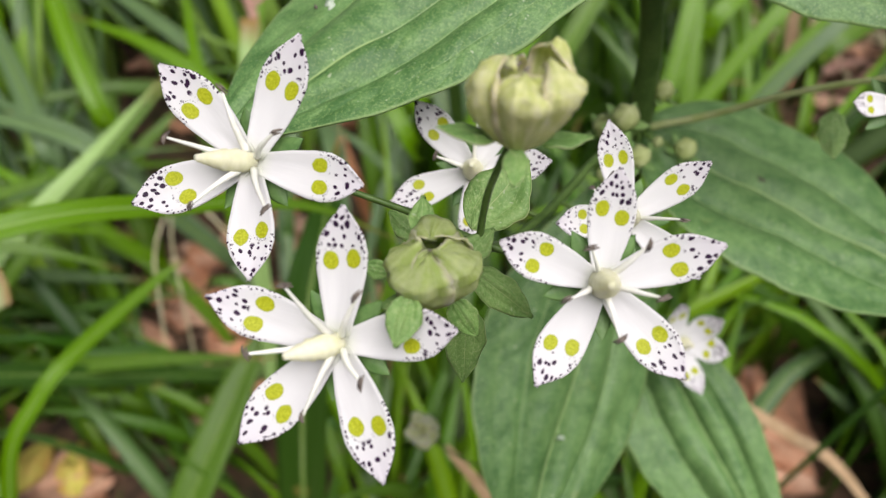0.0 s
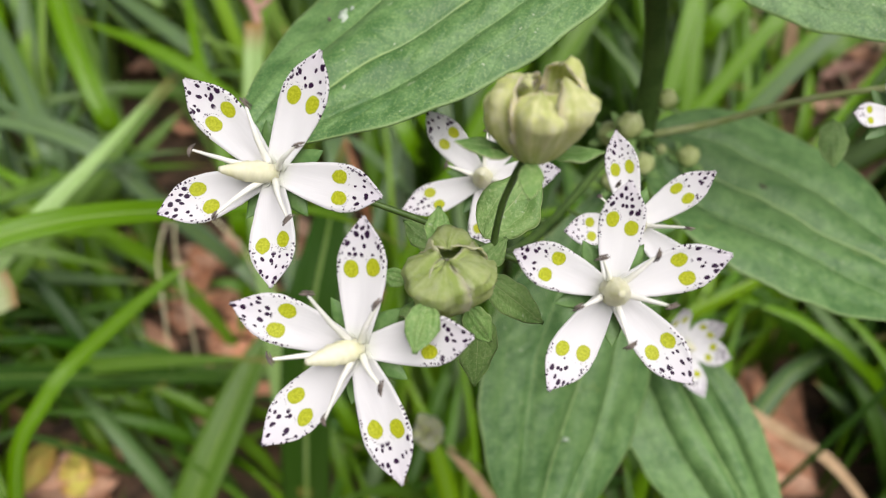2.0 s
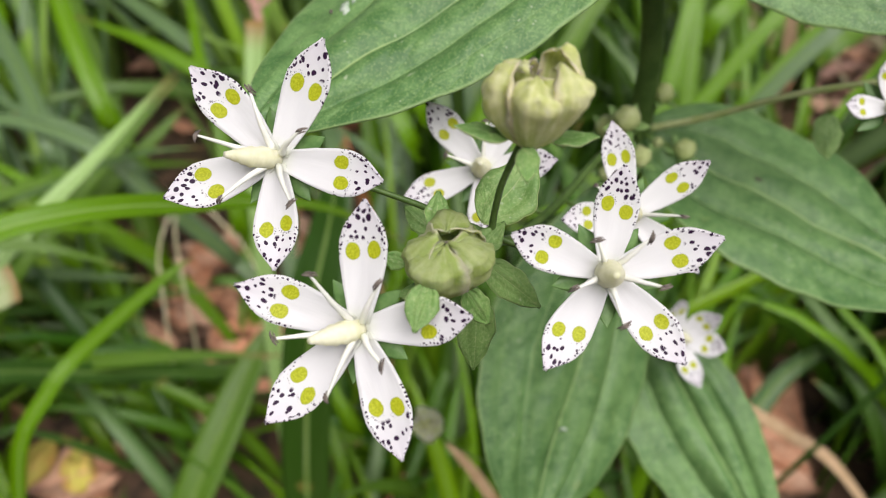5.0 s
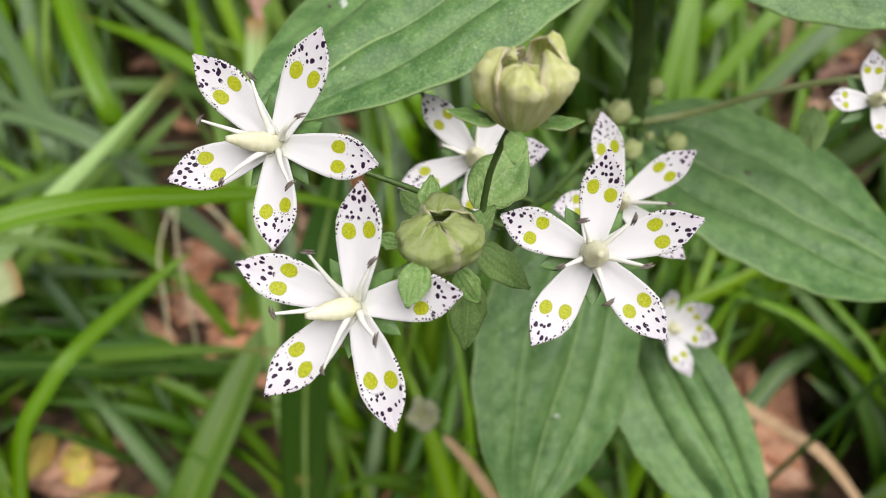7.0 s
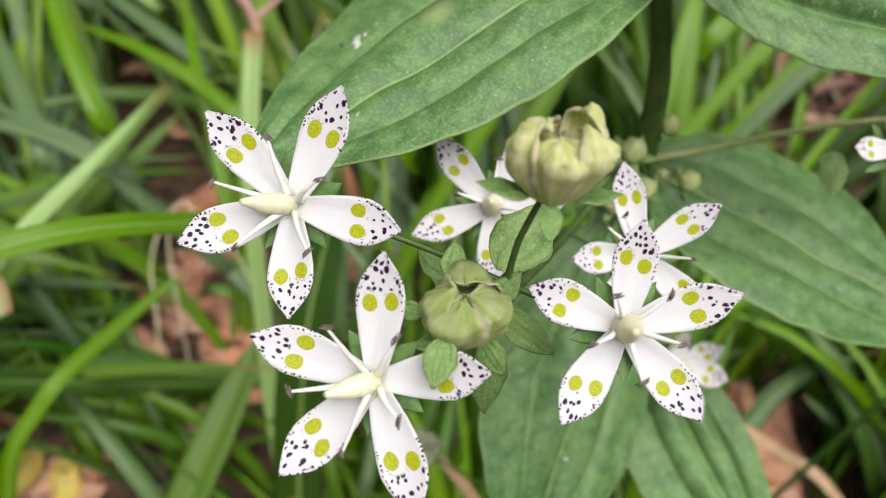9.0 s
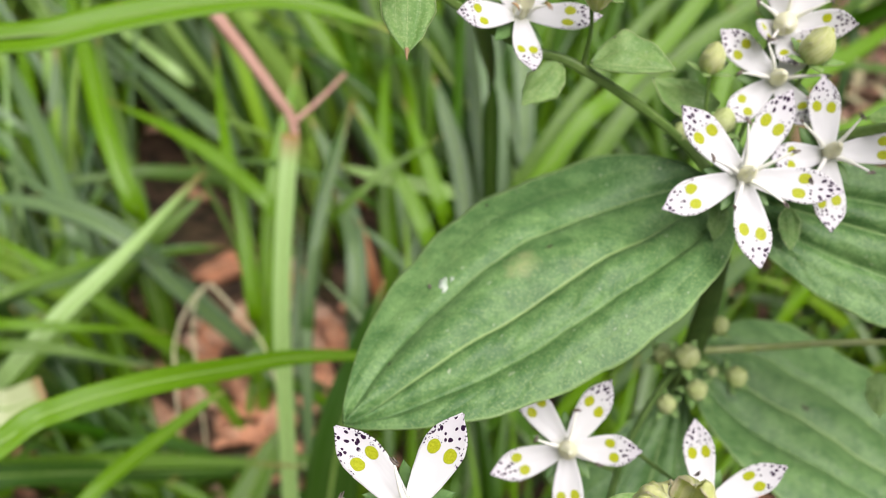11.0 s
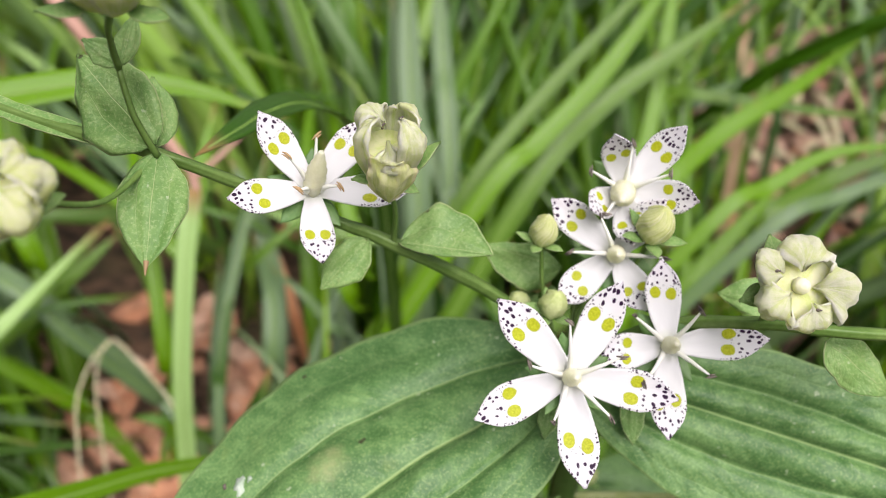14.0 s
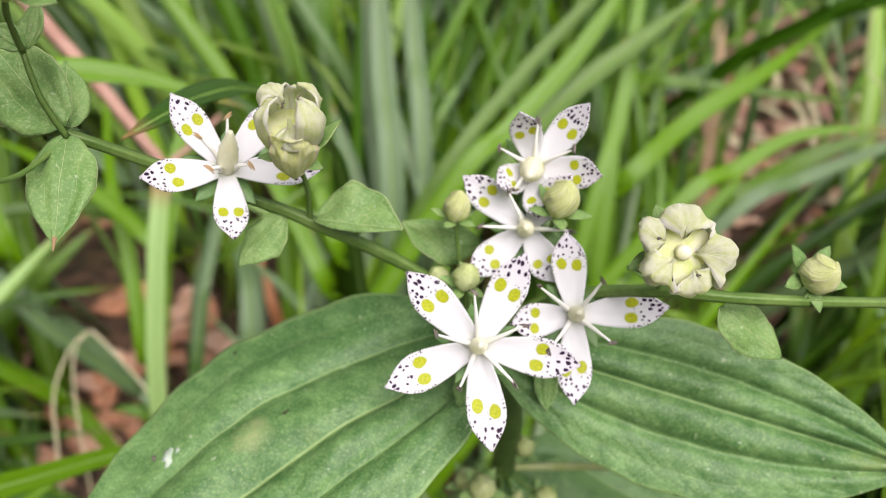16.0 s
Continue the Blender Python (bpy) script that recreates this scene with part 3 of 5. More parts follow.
def flower(plant, centre, normal, petals, stamens=(), pistil=(0, 0.0), width=0.50, ovary=(0.15, 0.46), label="", curls=None, anther=None):
    """petals: azimuth and length of each; stamens: azimuth and reach of each tip; pistil: the way and amount by which it leans."""
    right, up, n = axes_of(normal)
    c = np.array(centre, float)
    lean = unit(n + pistil[1] * (math.cos(radians(pistil[0])) * right + math.sin(radians(pistil[0])) * up))
    cup = part("flower", tube([c - n * 0.30, c - n * 0.12, c - n * 0.03], (0.06, 0.11, 0.10), 10), SEPAL, plant, label)
    for k, (azimuth, length) in enumerate(petals):
        curl = curls[k] if curls else 0.0
        part("petal", petal_shape(c, n, azimuth, length, width, 0.22, 0.09, curl, random.uniform(-0.08, 0.08)), PETAL, cup)
    r, tall = ovary
    part("ovary", tube([c - n * 0.05, c + lean * tall * 0.25, c + lean * tall * 0.6, c + lean * tall * 0.9, c + lean * (tall + 0.06)], (r * 0.8, r * 0.98, r * 0.86, r * 0.5, 0.03), 14), OVARY, cup)
    for azimuth, reach in stamens:
        a = radians(azimuth)
        out = math.cos(a) * right + math.sin(a) * up
        tip = c + out * reach + n * 0.42
        bend = c + out * reach * 0.5 + n * 0.27
        part("filament", tube([c + out * 0.10 + n * 0.06, bend, tip], (0.040, 0.029, 0.013), 8), FILAMENT, cup)
        swing = unit(np.cross(out, n) * random.uniform(-1, 1) + out * random.uniform(-0.6, 0.6) + n * 0.2)
        sac = part("anther", tube([tip - swing * 0.075 - n * 0.02, tip - swing * 0.02 + n * 0.014, tip + swing * 0.05 + n * 0.006, tip + swing * 0.085 - n * 0.03], (0.006, 0.016, 0.014, 0.005), 7), anther or ANTHER, cup)
        aside = unit(np.cross(swing, n)) * 0.026
        part("pollen_sac", tube([tip + aside - swing * 0.06 - n * 0.02, tip + aside + n * 0.008, tip + aside + swing * 0.06 - n * 0.02], (0.005, 0.013, 0.005), 6), anther or ANTHER, sac)
    for azimuth, _ in petals:
        a = radians(azimuth + 36)
        out = math.cos(a) * right + math.sin(a) * up
        part("sepal", broad_leaf(c - n * 0.15 + out * 0.08, c - n * 0.08 + out * 0.58, n, 0.13, 0.13, 0.4, 0.1, 0.2, 0.05, 10, 7, 0.9, 0.015, 0.0, azimuth), SEPAL, cup)
    return cup


SPENT = {   # how far out and how high a lobe runs from base to tip, and how broad it stays
    "shut": ((0.08, 0.50, 0.90, 1.02, 1.0, 0.76, 0.26), (-0.60, -0.43, -0.16, 0.10, 0.25, 0.36, 0.37), (1.0, 1.0, 1.0, 1.0, 0.88, 0.16)),
    "folded": ((0.16, 0.56, 0.90, 1.04, 0.98, 0.62, 0.04), (-0.54, -0.42, -0.16, 0.10, 0.26, 0.36, 0.36), (1.0, 1.0, 1.0, 1.0, 1.0, 0.5)),
    "star": ((0.25, 0.60, 0.92, 1.08, 1.08, 0.86, 0.44), (-0.52, -0.42, -0.14, 0.08, 0.22, 0.27, 0.14), (1.0, 1.0, 1.0, 1.0, 0.84, 0.10)),
}
SPENT_AT = (0.0, 0.16, 0.36, 0.58, 0.74, 0.87, 1.0)


def withered(plant, centre, axis, size, tall, skin, style, sepals=(), label="", seed=0, lobes=5, flap=None, upright=None):
    """A spent flower: crumpled, keeled lobes round the seed pod. flap: the one lobe that has folded down outwards."""
    c = np.array(centre, float)
    right, up, n = axes_of(axis)
    floor = {"star": 0.04, "shut": 0.02, "folded": 0.06}[style]
    body = [(0.14, -0.55), (0.46, -0.43), (0.76, -0.16), (0.86, floor - 0.06), (0.82, floor), (0.60, floor - 0.05), (0.30, floor - 0.04), (0.04, floor - 0.02)]
    pod = part("spent_flower", lathe(c, n, [(size * r, tall * h) for r, h in body]), skin, plant, label)
    reach, rise, breadth = SPENT[style]
    folded = [] if flap is None else [(lobes, flap)]
    for k, place_of in [(k, k) for k in range(lobes)] + folded:
        turn = 2 * math.pi * (place_of + 0.16 * math.sin(seed * 3 + 2.1 * place_of)) / lobes + seed
        vary = 0.5 + 0.5 * math.sin(seed * 5 + 4.3 * k)
        r_at, h_at = list(reach), list(rise)
        r_at[-1] += 0.30 * (vary - 0.5)
        r_at[-2] += 0.12 * (vary - 0.5)
        h_at[-1] += 0.16 * (vary - 0.4)
        if upright == k:
            r_at[-2:], h_at[-2:] = (0.82, 0.56), (0.42, 0.56)
        if flap == k:           # torn short in front
            h_at[3:] = (-0.04, 0.02, 0.06, 0.10)
        if k == lobes:          # hangs down outside
            r_at[:], h_at[:] = (0.96, 1.04, 1.12, 1.12, 1.04, 0.90, 0.70), (0.08, 0.10, 0.02, -0.16, -0.32, -0.46, -0.62)
        rows, cols, grid = 21, 17, []
        for i in range(rows):
            s = i / (rows - 1)
            spread = math.radians(180 / lobes) * 1.30 * float(np.interp(s, (0, 0.2, 0.5, 0.70, 0.87, 1.0), breadth))
            row = []
            for j in range(cols):
                v = 2 * j / (cols - 1) - 1
                lon = turn + v * spread
                wrinkle = noise.noise(Vector((2.4 * s + seed * 3, 1.2 * v + k * 5.0, seed))) + 0.4 * noise.noise(Vector((6.5 * s + seed, 3.5 * v + k * 3.0, seed + 4))) + 0.24 * noise.noise(Vector((15.0 * s + seed, 9.0 * v + k * 3.0, seed + 9)))
                keel = 1.13 - 0.26 * abs(v) - 0.05 * math.cos(v * 9.4) * math.sin(math.pi * s)
                r = size * float(np.interp(s, SPENT_AT, r_at)) * (1 + 0.30 * wrinkle * (0.30 + s)) * keel
                r += size * (0.045 * (k % 2) + 0.16 * max(abs(v) - 0.62, 0) * s)
                h = tall * (float(np.interp(s, SPENT_AT, h_at)) + 0.10 * wrinkle * s)
                row.append(c + (math.cos(lon) * right + math.sin(lon) * up) * r + n * h)
            grid.append(row)
        lobe = part("lobe", sheet(grid, 0.018, lambda i, j: (j / 16, i / 20)), HUSK if k == lobes else skin, pod)
        tip = np.array(grid[-1][8])
        if (k + int(seed * 7)) % 3 == 0:
            part("dry_tip", tube([tip - n * 0.03, tip + n * 0.02, tip + n * 0.05 + right * 0.03], (0.014, 0.018, 0.006), 6), ANTHER, lobe, "withered brown tip")
    if style == "star":
        part("pistil", tube([c + n * tall * (floor - 0.04), c + n * tall * (floor + 0.10), c + n * tall * (floor + 0.18)], (size * 0.22, size * 0.20, size * 0.08), 10), OVARY, pod)
    for azimuth, length, drop in sepals:
        a = radians(azimuth)
        out = math.cos(a) * right + math.sin(a) * up
        part("sepal", broad_leaf(c - n * tall * 0.46 + out * size * 0.40, c - n * (tall * 0.42 + drop) + out * (size * 0.45 + length), n + 0.4 * out, length * 0.34, length * 0.34, 0.42, 0.12, 0.2, 0.1, 14, 11, 0.85, 0.018, 0.01, azimuth), BRACT, pod)
    return pod


def young_bud(plant, centre, axis, size, tall, skin, sepals=5, label=""):
    """A closed bud: petals wrapped round one another, to a blunt point."""
    c = np.array(centre, float)
    right, up, n = axes_of(axis)
    verts, faces, uvs, rings, ring = [], [], [], 15, 40
    for i in range(rings):
        s = i / (rings - 1)
        r = size * float(np.interp(s, (0, 0.08, 0.25, 0.45, 0.65, 0.82, 0.93, 1.0), (0.40, 0.70, 0.96, 1.0, 0.88, 0.60, 0.32, 0.06)))
        for j in range(ring):
            a = 2 * math.pi * j / ring + 0.9 * s
            wrap = (4 * j / ring + 0.2 * math.sin(5 * s)) % 1.0
            q = r * (0.93 + 0.15 * wrap**1.5 + 0.06 * noise.noise(Vector((3 * s + size * 40, 2 * math.cos(a), 2 * math.sin(a)))))
            verts.append(tuple(c + (math.cos(a) * right + math.sin(a) * up) * q + n * tall * (s - 0.5 + 0.05 * s * wrap)))
            uvs.append((wrap, s))
    for i in range(rings - 1):
        for j in range(ring):
            k = (j + 1) % ring
            faces.append((i * ring + j, i * ring + k, (i + 1) * ring + k, (i + 1) * ring + j))
    faces += [tuple(range(ring))[::-1], tuple((rings - 1) * ring + j for j in range(ring))]
    bud = part("bud", (verts, faces, uvs), skin, plant, label)
    for k in range(sepals):
        a = 2 * math.pi * k / sepals + size * 9
        out = math.cos(a) * right + math.sin(a) * up
        part("sepal", broad_leaf(c - n * tall * 0.47 + out * size * 0.3, c - n * tall * 0.25 + out * size * 1.95, n, size * 0.42, size * 0.42, 0.42, 0.25, 0.2, 0.1, 11, 9, 0.85, 0.014, 0.0, k), BRACT, bud)
    return bud


def ribbon(line, width, up=(0, -0.6, 0.8), keel=0.18, cols=5, twist=0.0, taper=0.35, blunt=False):
    """A grass blade along a line: keeled across, narrowing to its tip."""
    line = np.array(line)
    ahead, side, nrm = line_axes(line, up)
    grid = []
    m = len(line)
    for i, p in enumerate(line):
        s = i / (m - 1)
        w = 0.5 * width * (min(1, 0.55 + 1.6 * s)) * (1 if blunt else max(1 - max(0, (s - taper) / (1 - taper)) ** 1.8, 0.02))
        t = twist * s
        across, over = math.cos(t) * side[i] + math.sin(t) * nrm[i], -math.sin(t) * side[i] + math.cos(t) * nrm[i]
        grid.append([p + across * v * w + over * keel * w * abs(v) for v in np.linspace(-1, 1, cols)])
    return grid


def blade_shape(grid, thick=0.03):
    rows, cols = len(grid), len(grid[0])
    return sheet(grid, thick, lambda i, j: (j / (cols - 1), i / (rows - 1)))


# ---------------------------------------------------------------- ground
def ground_height(x, y):
    return 0.8 * noise.noise(Vector((x * 0.09, y * 0.09, 2.0))) + 0.25 * noise.noise(Vector((x * 0.5, y * 0.5, 7.0)))


def ground_shape():
    near = list(np.arange(-80, 81, 2.0))
    far = [100, 140, 220, 400, 900, 2500, 8000, 30000]
    xs = [-v for v in far[::-1]] + near + far
    ys = [-v for v in far[::-1]] + [-80 + 2.2 * k for k in range(120)] + [200, 260, 400, 900, 2500, 8000, 30000]
    verts = [(x, y, ground_height(x, y) if abs(x) < 300 and abs(y) < 300 else 0.0) for y in ys for x in xs]
    w = len(xs)
    faces = [(j * w + i, j * w + i + 1, (j + 1) * w + i + 1, (j + 1) * w + i) for j in range(len(ys) - 1) for i in range(w - 1)]
    return verts, faces


tagged(linked("ground", ground_shape(), SOIL), "dark damp woodland soil with crumbled leaf mould", "ground", kind="structure")

# ---------------------------------------------------------------- the flowering plant
plant = tagged(new("flowering_plant"), "tall herb with speckled white star flowers and broad green leaves", "plant")
NODE = (2.86, 11.95, 34.5)      # top pair of leaves
LOW = (3.97, 13.2, 29.4)        # second pair
JOIN = (0.37, 5.95, 32.75)      # where the side spray's flower stalks meet

part("stem", tube([(4.6, 14.6, -0.5), (4.5, 14.4, 10), (4.3, 14.0, 20), LOW, (3.7, 12.9, 32), NODE], (0.34, 0.32, 0.28, 0.25, 0.22, 0.18), 12, 0.1), STEM, plant)
part("branch", tube([LOW, (2.9, 11.75, 29.75), (1.95, 10.2, 29.9), (1.1, 8.2, 30.9), (0.6, 6.7, 32.0), JOIN], (0.085, 0.075, 0.065, 0.06, 0.055), 10, 0.1), STEM, plant, "slender side branch below the front flowers")
BRANCH = [NODE, (1.95, 12.5, 35.2), (0.31, 12.35, 36.25), (-0.4, 12.55, 36.4), (-1.15, 12.5, 36.75), (-2.45, 11.95, 37.7), (-3.95, 12.3, 37.85), (-6.55, 13.15, 38.2), (-9.5, 14.0, 38.4)]
BRANCH_EAST = [NODE, (4.0, 11.8, 35.5), (4.9, 11.1, 36.3), (5.76, 10.8, 36.5), (7.2, 10.9, 36.4), (9.5, 11.2, 36.2)]
for line, radii, label in ((BRANCH, (0.085, 0.075, 0.066, 0.062, 0.06, 0.06), "winged green branch bearing buds and bracts"), (BRANCH_EAST, (0.075, 0.07, 0.065, 0.06, 0.055), "winged green branch bearing buds")):
    branch = part("branch", tube(line, radii, 12, 0.3), STEM_PALE, plant, label)
    if line is BRANCH:                      # its outer part is flat and toothed
        strip = np.array(ribbon(smooth_path(line[5:], 24), 0.25, (0, -0.5, 0.85), 0.25, 7, 0.0, 1.0, True))
        for i in range(len(strip)):
            for edge in (0, -1):
                strip[i, edge] += (strip[i, edge] - strip[i, 3]) * (0.22 * noise.noise(Vector((0.9 * i, edge * 4.0, 2.0))))
        part("wing", blade_shape(strip, 0.02), BRACT, branch, "flat toothed green wing along the branch")
part("branch", tube([LOW, (5.2, 12.9, 29.9), (6.7, 12.2, 30.9), (9.0, 11.4, 31.8)], (0.075, 0.07, 0.06, 0.05), 10, 0.1), BUD_SKIN, plant, "thin pale branch above a broad leaf")
part("branch", tube([(4.2, 13.9, 22), (4.6, 12.4, 24.2), (5.0, 11.2, 25.6)], (0.10, 0.09, 0.06), 8), STEM, plant)

def scar_shape(centre, normal, size):
    """A small ragged blister on a leaf."""
    right, up, n = axes_of(normal)
    c = np.array(centre, float) + n * 0.035
    ring = [c + (math.cos(a) * right * size[0] + math.sin(a) * up * size[1]) * (0.75 + 0.5 * noise.noise(Vector((2 * math.cos(a), 2 * math.sin(a), centre[0] * 9)))) - n * 0.015 for a in np.linspace(0, 2 * math.pi, 15)[:-1]]
    verts = [tuple(c + n * 0.012)] + [tuple(p) for p in ring] + [tuple(p - n * 0.03) for p in ring]
    m = len(ring)
    faces = [(0, 1 + i, 1 + (i + 1) % m) for i in range(m)] + [(1 + i, 1 + m + i, 1 + m + (i + 1) % m, 1 + (i + 1) % m) for i in range(m)] + [tuple(range(2 * m, m, -1))]
    return verts, faces


SCARS = {
    1.0: (((-1.62, 10.58, 33.22), (0.11, 0.16), SCAR), ((-1.80, 10.40, 33.06), (0.05, 0.10), SCAR), ((-1.50, 10.66, 33.30), (0.04, 0.07), SCAR), ((-1.84, 10.62, 33.15), (0.035, 0.05), ANTHER)),
    2.0: (((7.35, 10.35, 33.25), (0.05, 0.05), SCAR),),
    4.0: (((1.03, 7.98, 24.84), (0.12, 0.12), SCAR), ((2.31, 8.70, 25.20), (0.10, 0.05), SCAR)),
}

# broad leaves: base, tip, upper face, half widths, widest place, bluntness of the base
for base, tip, normal, left, right, peak, blunt, fold, seed in (
    (NODE, (-2.95, 8.45, 32.3), (-0.22, -0.25, 0.94), 1.55, 2.40, 0.42, 0.60, 0.10, 1.0),
    (NODE, (9.31, 10.28, 33.69), (-0.12, -0.72, 0.68), 1.12, 1.42, 0.47, 0.72, 0.10, 2.0),
    (LOW, (9.8, 10.1, 27.5), (0.20, -0.21, 0.96), 2.6, 2.1, 0.42, 0.65, 0.10, 3.0),
    ((3.7, 12.7, 28.8), (1.56, 7.1, 23.5), (0.30, -0.71, 0.63), 1.75, 2.10, 0.52, 0.72, 0.10, 4.0),
    ((4.5, 11.9, 25.3), (7.3, 7.5, 21.7), (-0.12, -0.71, 0.69), 1.15, 1.65, 0.42, 0.72, 0.12, 5.0),
):
    leaf = part("leaf", broad_leaf(base, tip, normal, left, right, peak, 0.08, fold, 0.07, 64, 61, blunt, 0.03, 0.125, seed), LEAF_STAINED if seed == 1.0 else LEAF, plant)

    for centre, size, mat in SCARS.get(seed, ()):
        part("scar", scar_shape(centre, normal, size), mat, leaf, "pale scraped patch")

# small leaves and bracts: base, tip, upper face, half width
VIEW = (-0.05, -0.6, 0.75)
for base, tip, normal, half in (
    ((0.32, 6.47, 32.48), (0.97, 7.14, 32.93), (-0.3, -0.75, 0.6), 0.36),
    ((-0.22, 5.71, 32.98), (-0.20, 6.08, 33.24), VIEW, 0.14),
    ((-0.53, 5.49, 32.74), (-0.81, 5.54, 32.79), VIEW, 0.10),
    ((-0.30, 4.93, 33.01), (-0.42, 4.47, 32.80), (0.0, -0.5, 0.85), 0.17),
    ((0.09, 5.31, 32.54), (0.35, 5.27, 32.05), VIEW, 0.15),
    ((0.26, 5.97, 31.78), (0.24, 5.77, 30.66), (0.1, -0.9, 0.4), 0.24),
    ((0.31, 5.94, 32.35), (1.00, 5.88, 31.68), VIEW, 0.20),
    ((0.20, 5.63, 32.75), (0.52, 6.01, 32.87), VIEW, 0.14),
    ((-0.24, 6.33, 32.48), (-0.60, 6.67, 32.56), VIEW, 0.16),
    ((0.16, 7.22, 31.30), (-0.57, 7.76, 31.45), VIEW, 0.22),
    ((-2.37, 11.73, 37.87), (-2.30, 10.60, 37.13), (0.1, -0.7, 0.7), 0.38),
    ((-2.41, 11.81, 37.91), (-3.41, 12.62, 38.54), (-0.2, -0.7, 0.6), (0.55, 0.45)),
    ((-2.45, 11.98, 37.79), (-2.64, 12.74, 38.26), (0.5, -0.6, 0.6), 0.26),
    ((-0.02, 12.31, 36.33), (-0.60, 11.84, 35.84), (-0.1, -0.6, 0.8), 0.28),
    ((0.39, 12.20, 36.40), (1.58, 11.91, 36.51), (0.0, -0.6, 0.8), (0.58, 0.12)),
    ((2.82, 13.01, 35.46), (1.60, 12.94, 35.87), (-0.1, -0.7, 0.7), (0.48, 0.18)),
    ((5.70, 10.90, 36.23), (6.61, 10.59, 35.65), (0.1, -0.6, 0.8), 0.32),
    ((2.61, 11.25, 34.70), (2.48, 10.78, 34.28), VIEW, 0.16),
    ((3.75, 11.41, 34.57), (3.78, 10.89, 34.09), VIEW, 0.17),
    ((-6.44, 13.10, 38.25), (-5.14, 12.55, 38.27), (0.0, -0.5, 0.85), 0.36),
    ((-6.41, 13.13, 38.29), (-5.38, 13.70, 38.77), (0.1, -0.7, 0.7), 0.28),
    ((-6.60, 12.94, 38.04), (-6.39, 11.91, 37.37), (0.1, -0.7, 0.7), 0.28),
    ((-6.60, 13.08, 38.23), (-7.68, 13.55, 38.44), VIEW, 0.32),
    ((-2.65, 11.90, 38.82), (-3.03, 11.97, 39.04), VIEW, 0.15),
    ((-2.65, 11.90, 38.82), (-2.53, 12.23, 39.25), VIEW, 0.14),
    ((5.80, 11.87, 36.02), (4.89, 12.26, 35.75), VIEW, 0.30),
    ((6.69, 11.36, 30.95), (6.70, 10.81, 30.34), VIEW, 0.26),
):
    left, right = half if isinstance(half, tuple) else (half, half)
    part("bract", broad_leaf(base, tip, normal, left, right, 0.42, 0.15, 0.18, 0.14, 26, 15, 0.76, 0.02, 0.014, base[0] * 3 + tip[2], 0.0, 0.15), BRACT, plant)
part("dry_tip", tube([(-2.302, 10.66, 37.17), (-2.30, 10.60, 37.13), (-2.295, 10.53, 37.08)], (0.034, 0.022, 0.007), 7), STRAW_TAN, plant, "dried brown point of a bract")

OPEN = "open white star flower with dark-speckled tips and green glands"
# front spray
flower(plant, (-1.95, 6.39, 33.44), (-0.13, -0.76, 0.63), [(132, 1.29), (64, 1.35), (-12, 1.24), (-160, 1.25), (-88, 1.19)], [(101, 0.68), (163, 0.73), (32, 0.48), (-136, 0.65), (-58, 0.58)], (178, 1.0), 0.50, (0.125, 0.52), OPEN)
flower(plant, (-1.00, 4.82, 32.46), (-0.16, -0.74, 0.66), [(85, 1.30), (8, 1.19), (-68, 1.35), (-134, 1.30), (160, 1.31)], [(124, 0.67), (-175, 0.75), (57, 0.56), (-108, 0.65), (-41, 0.46)], (-168, 0.9), 0.50, (0.125, 0.52), OPEN)
flower(plant, (1.54, 5.31, 32.78), (-0.03, -0.75, 0.66), [(83, 1.10), (18, 1.18), (-50, 1.17), (-124, 1.17), (158, 1.07)], [(116, 0.37), (46, 0.50), (-14, 0.52), (-160, 0.41), (-79, 0.50)], (0, 0.0), 0.46, label=OPEN)
flower(plant, (0.43, 8.80, 31.56), (-0.19, -0.68, 0.71), [(129, 1.28), (60, 1.28), (3, 1.11), (-87, 1.14), (-159, 1.23)], [(162, 0.50), (78, 0.63), (-16, 0.50)], (0, 0.1), 0.48, label=OPEN)
flower(plant, (2.52, 8.09, 31.29), (-0.15, -0.73, 0.67), [(101, 1.34), (34, 1.29), (-42, 1.23), (-117, 1.11), (-175, 0.96)], [(-4, 0.69), (114, 0.60), (142, 0.61)], (0, 0.1), 0.46, label=OPEN)
# rear spray
flower(plant, (-0.74, 12.33, 37.07), (0.27, -0.61, 0.74), [(133, 1.13), (-163, 1.07), (-81, 0.97), (5, 1.22), (57, 1.15)], [(97, 0.57), (147, 0.48), (-7, 0.27), (-146, 0.28)], (95, 0.5), 0.44, (0.14, 0.62), OPEN, None, POLLEN)
flower(plant, (2.64, 10.89, 35.40), (-0.06, -0.75, 0.66), [(136, 1.36), (65, 1.37), (-8, 1.34), (-81, 1.35), (-155, 1.32)], [(98, 0.71), (164, 0.60), (-43, 0.63), (-116, 0.58), (30, 0.65)], (90, 0.1), 0.52, (0.12, 0.42), OPEN)
flower(plant, (3.99, 11.35, 35.59), (-0.13, -0.74, 0.66), [(99, 1.13), (7, 1.23), (-90, 1.19), (-170, 0.90)], [(145, 0.64), (57, 0.57), (-37, 0.57), (-129, 0.60)], (90, 0.1), 0.48, (0.12, 0.42), "open four-petalled white flower with dark-speckled tips")
flower(plant, (3.34, 12.42, 36.23), (-0.18, -0.78, 0.60), [(142, 1.14), (-137, 1.02), (-58, 0.87), (52, 0.96)], [(180, 0.64), (-1, 0.61), (118, 0.55)], (0, 0.0), 0.48, (0.13, 0.4), "open four-petalled white flower with dark-speckled tips")
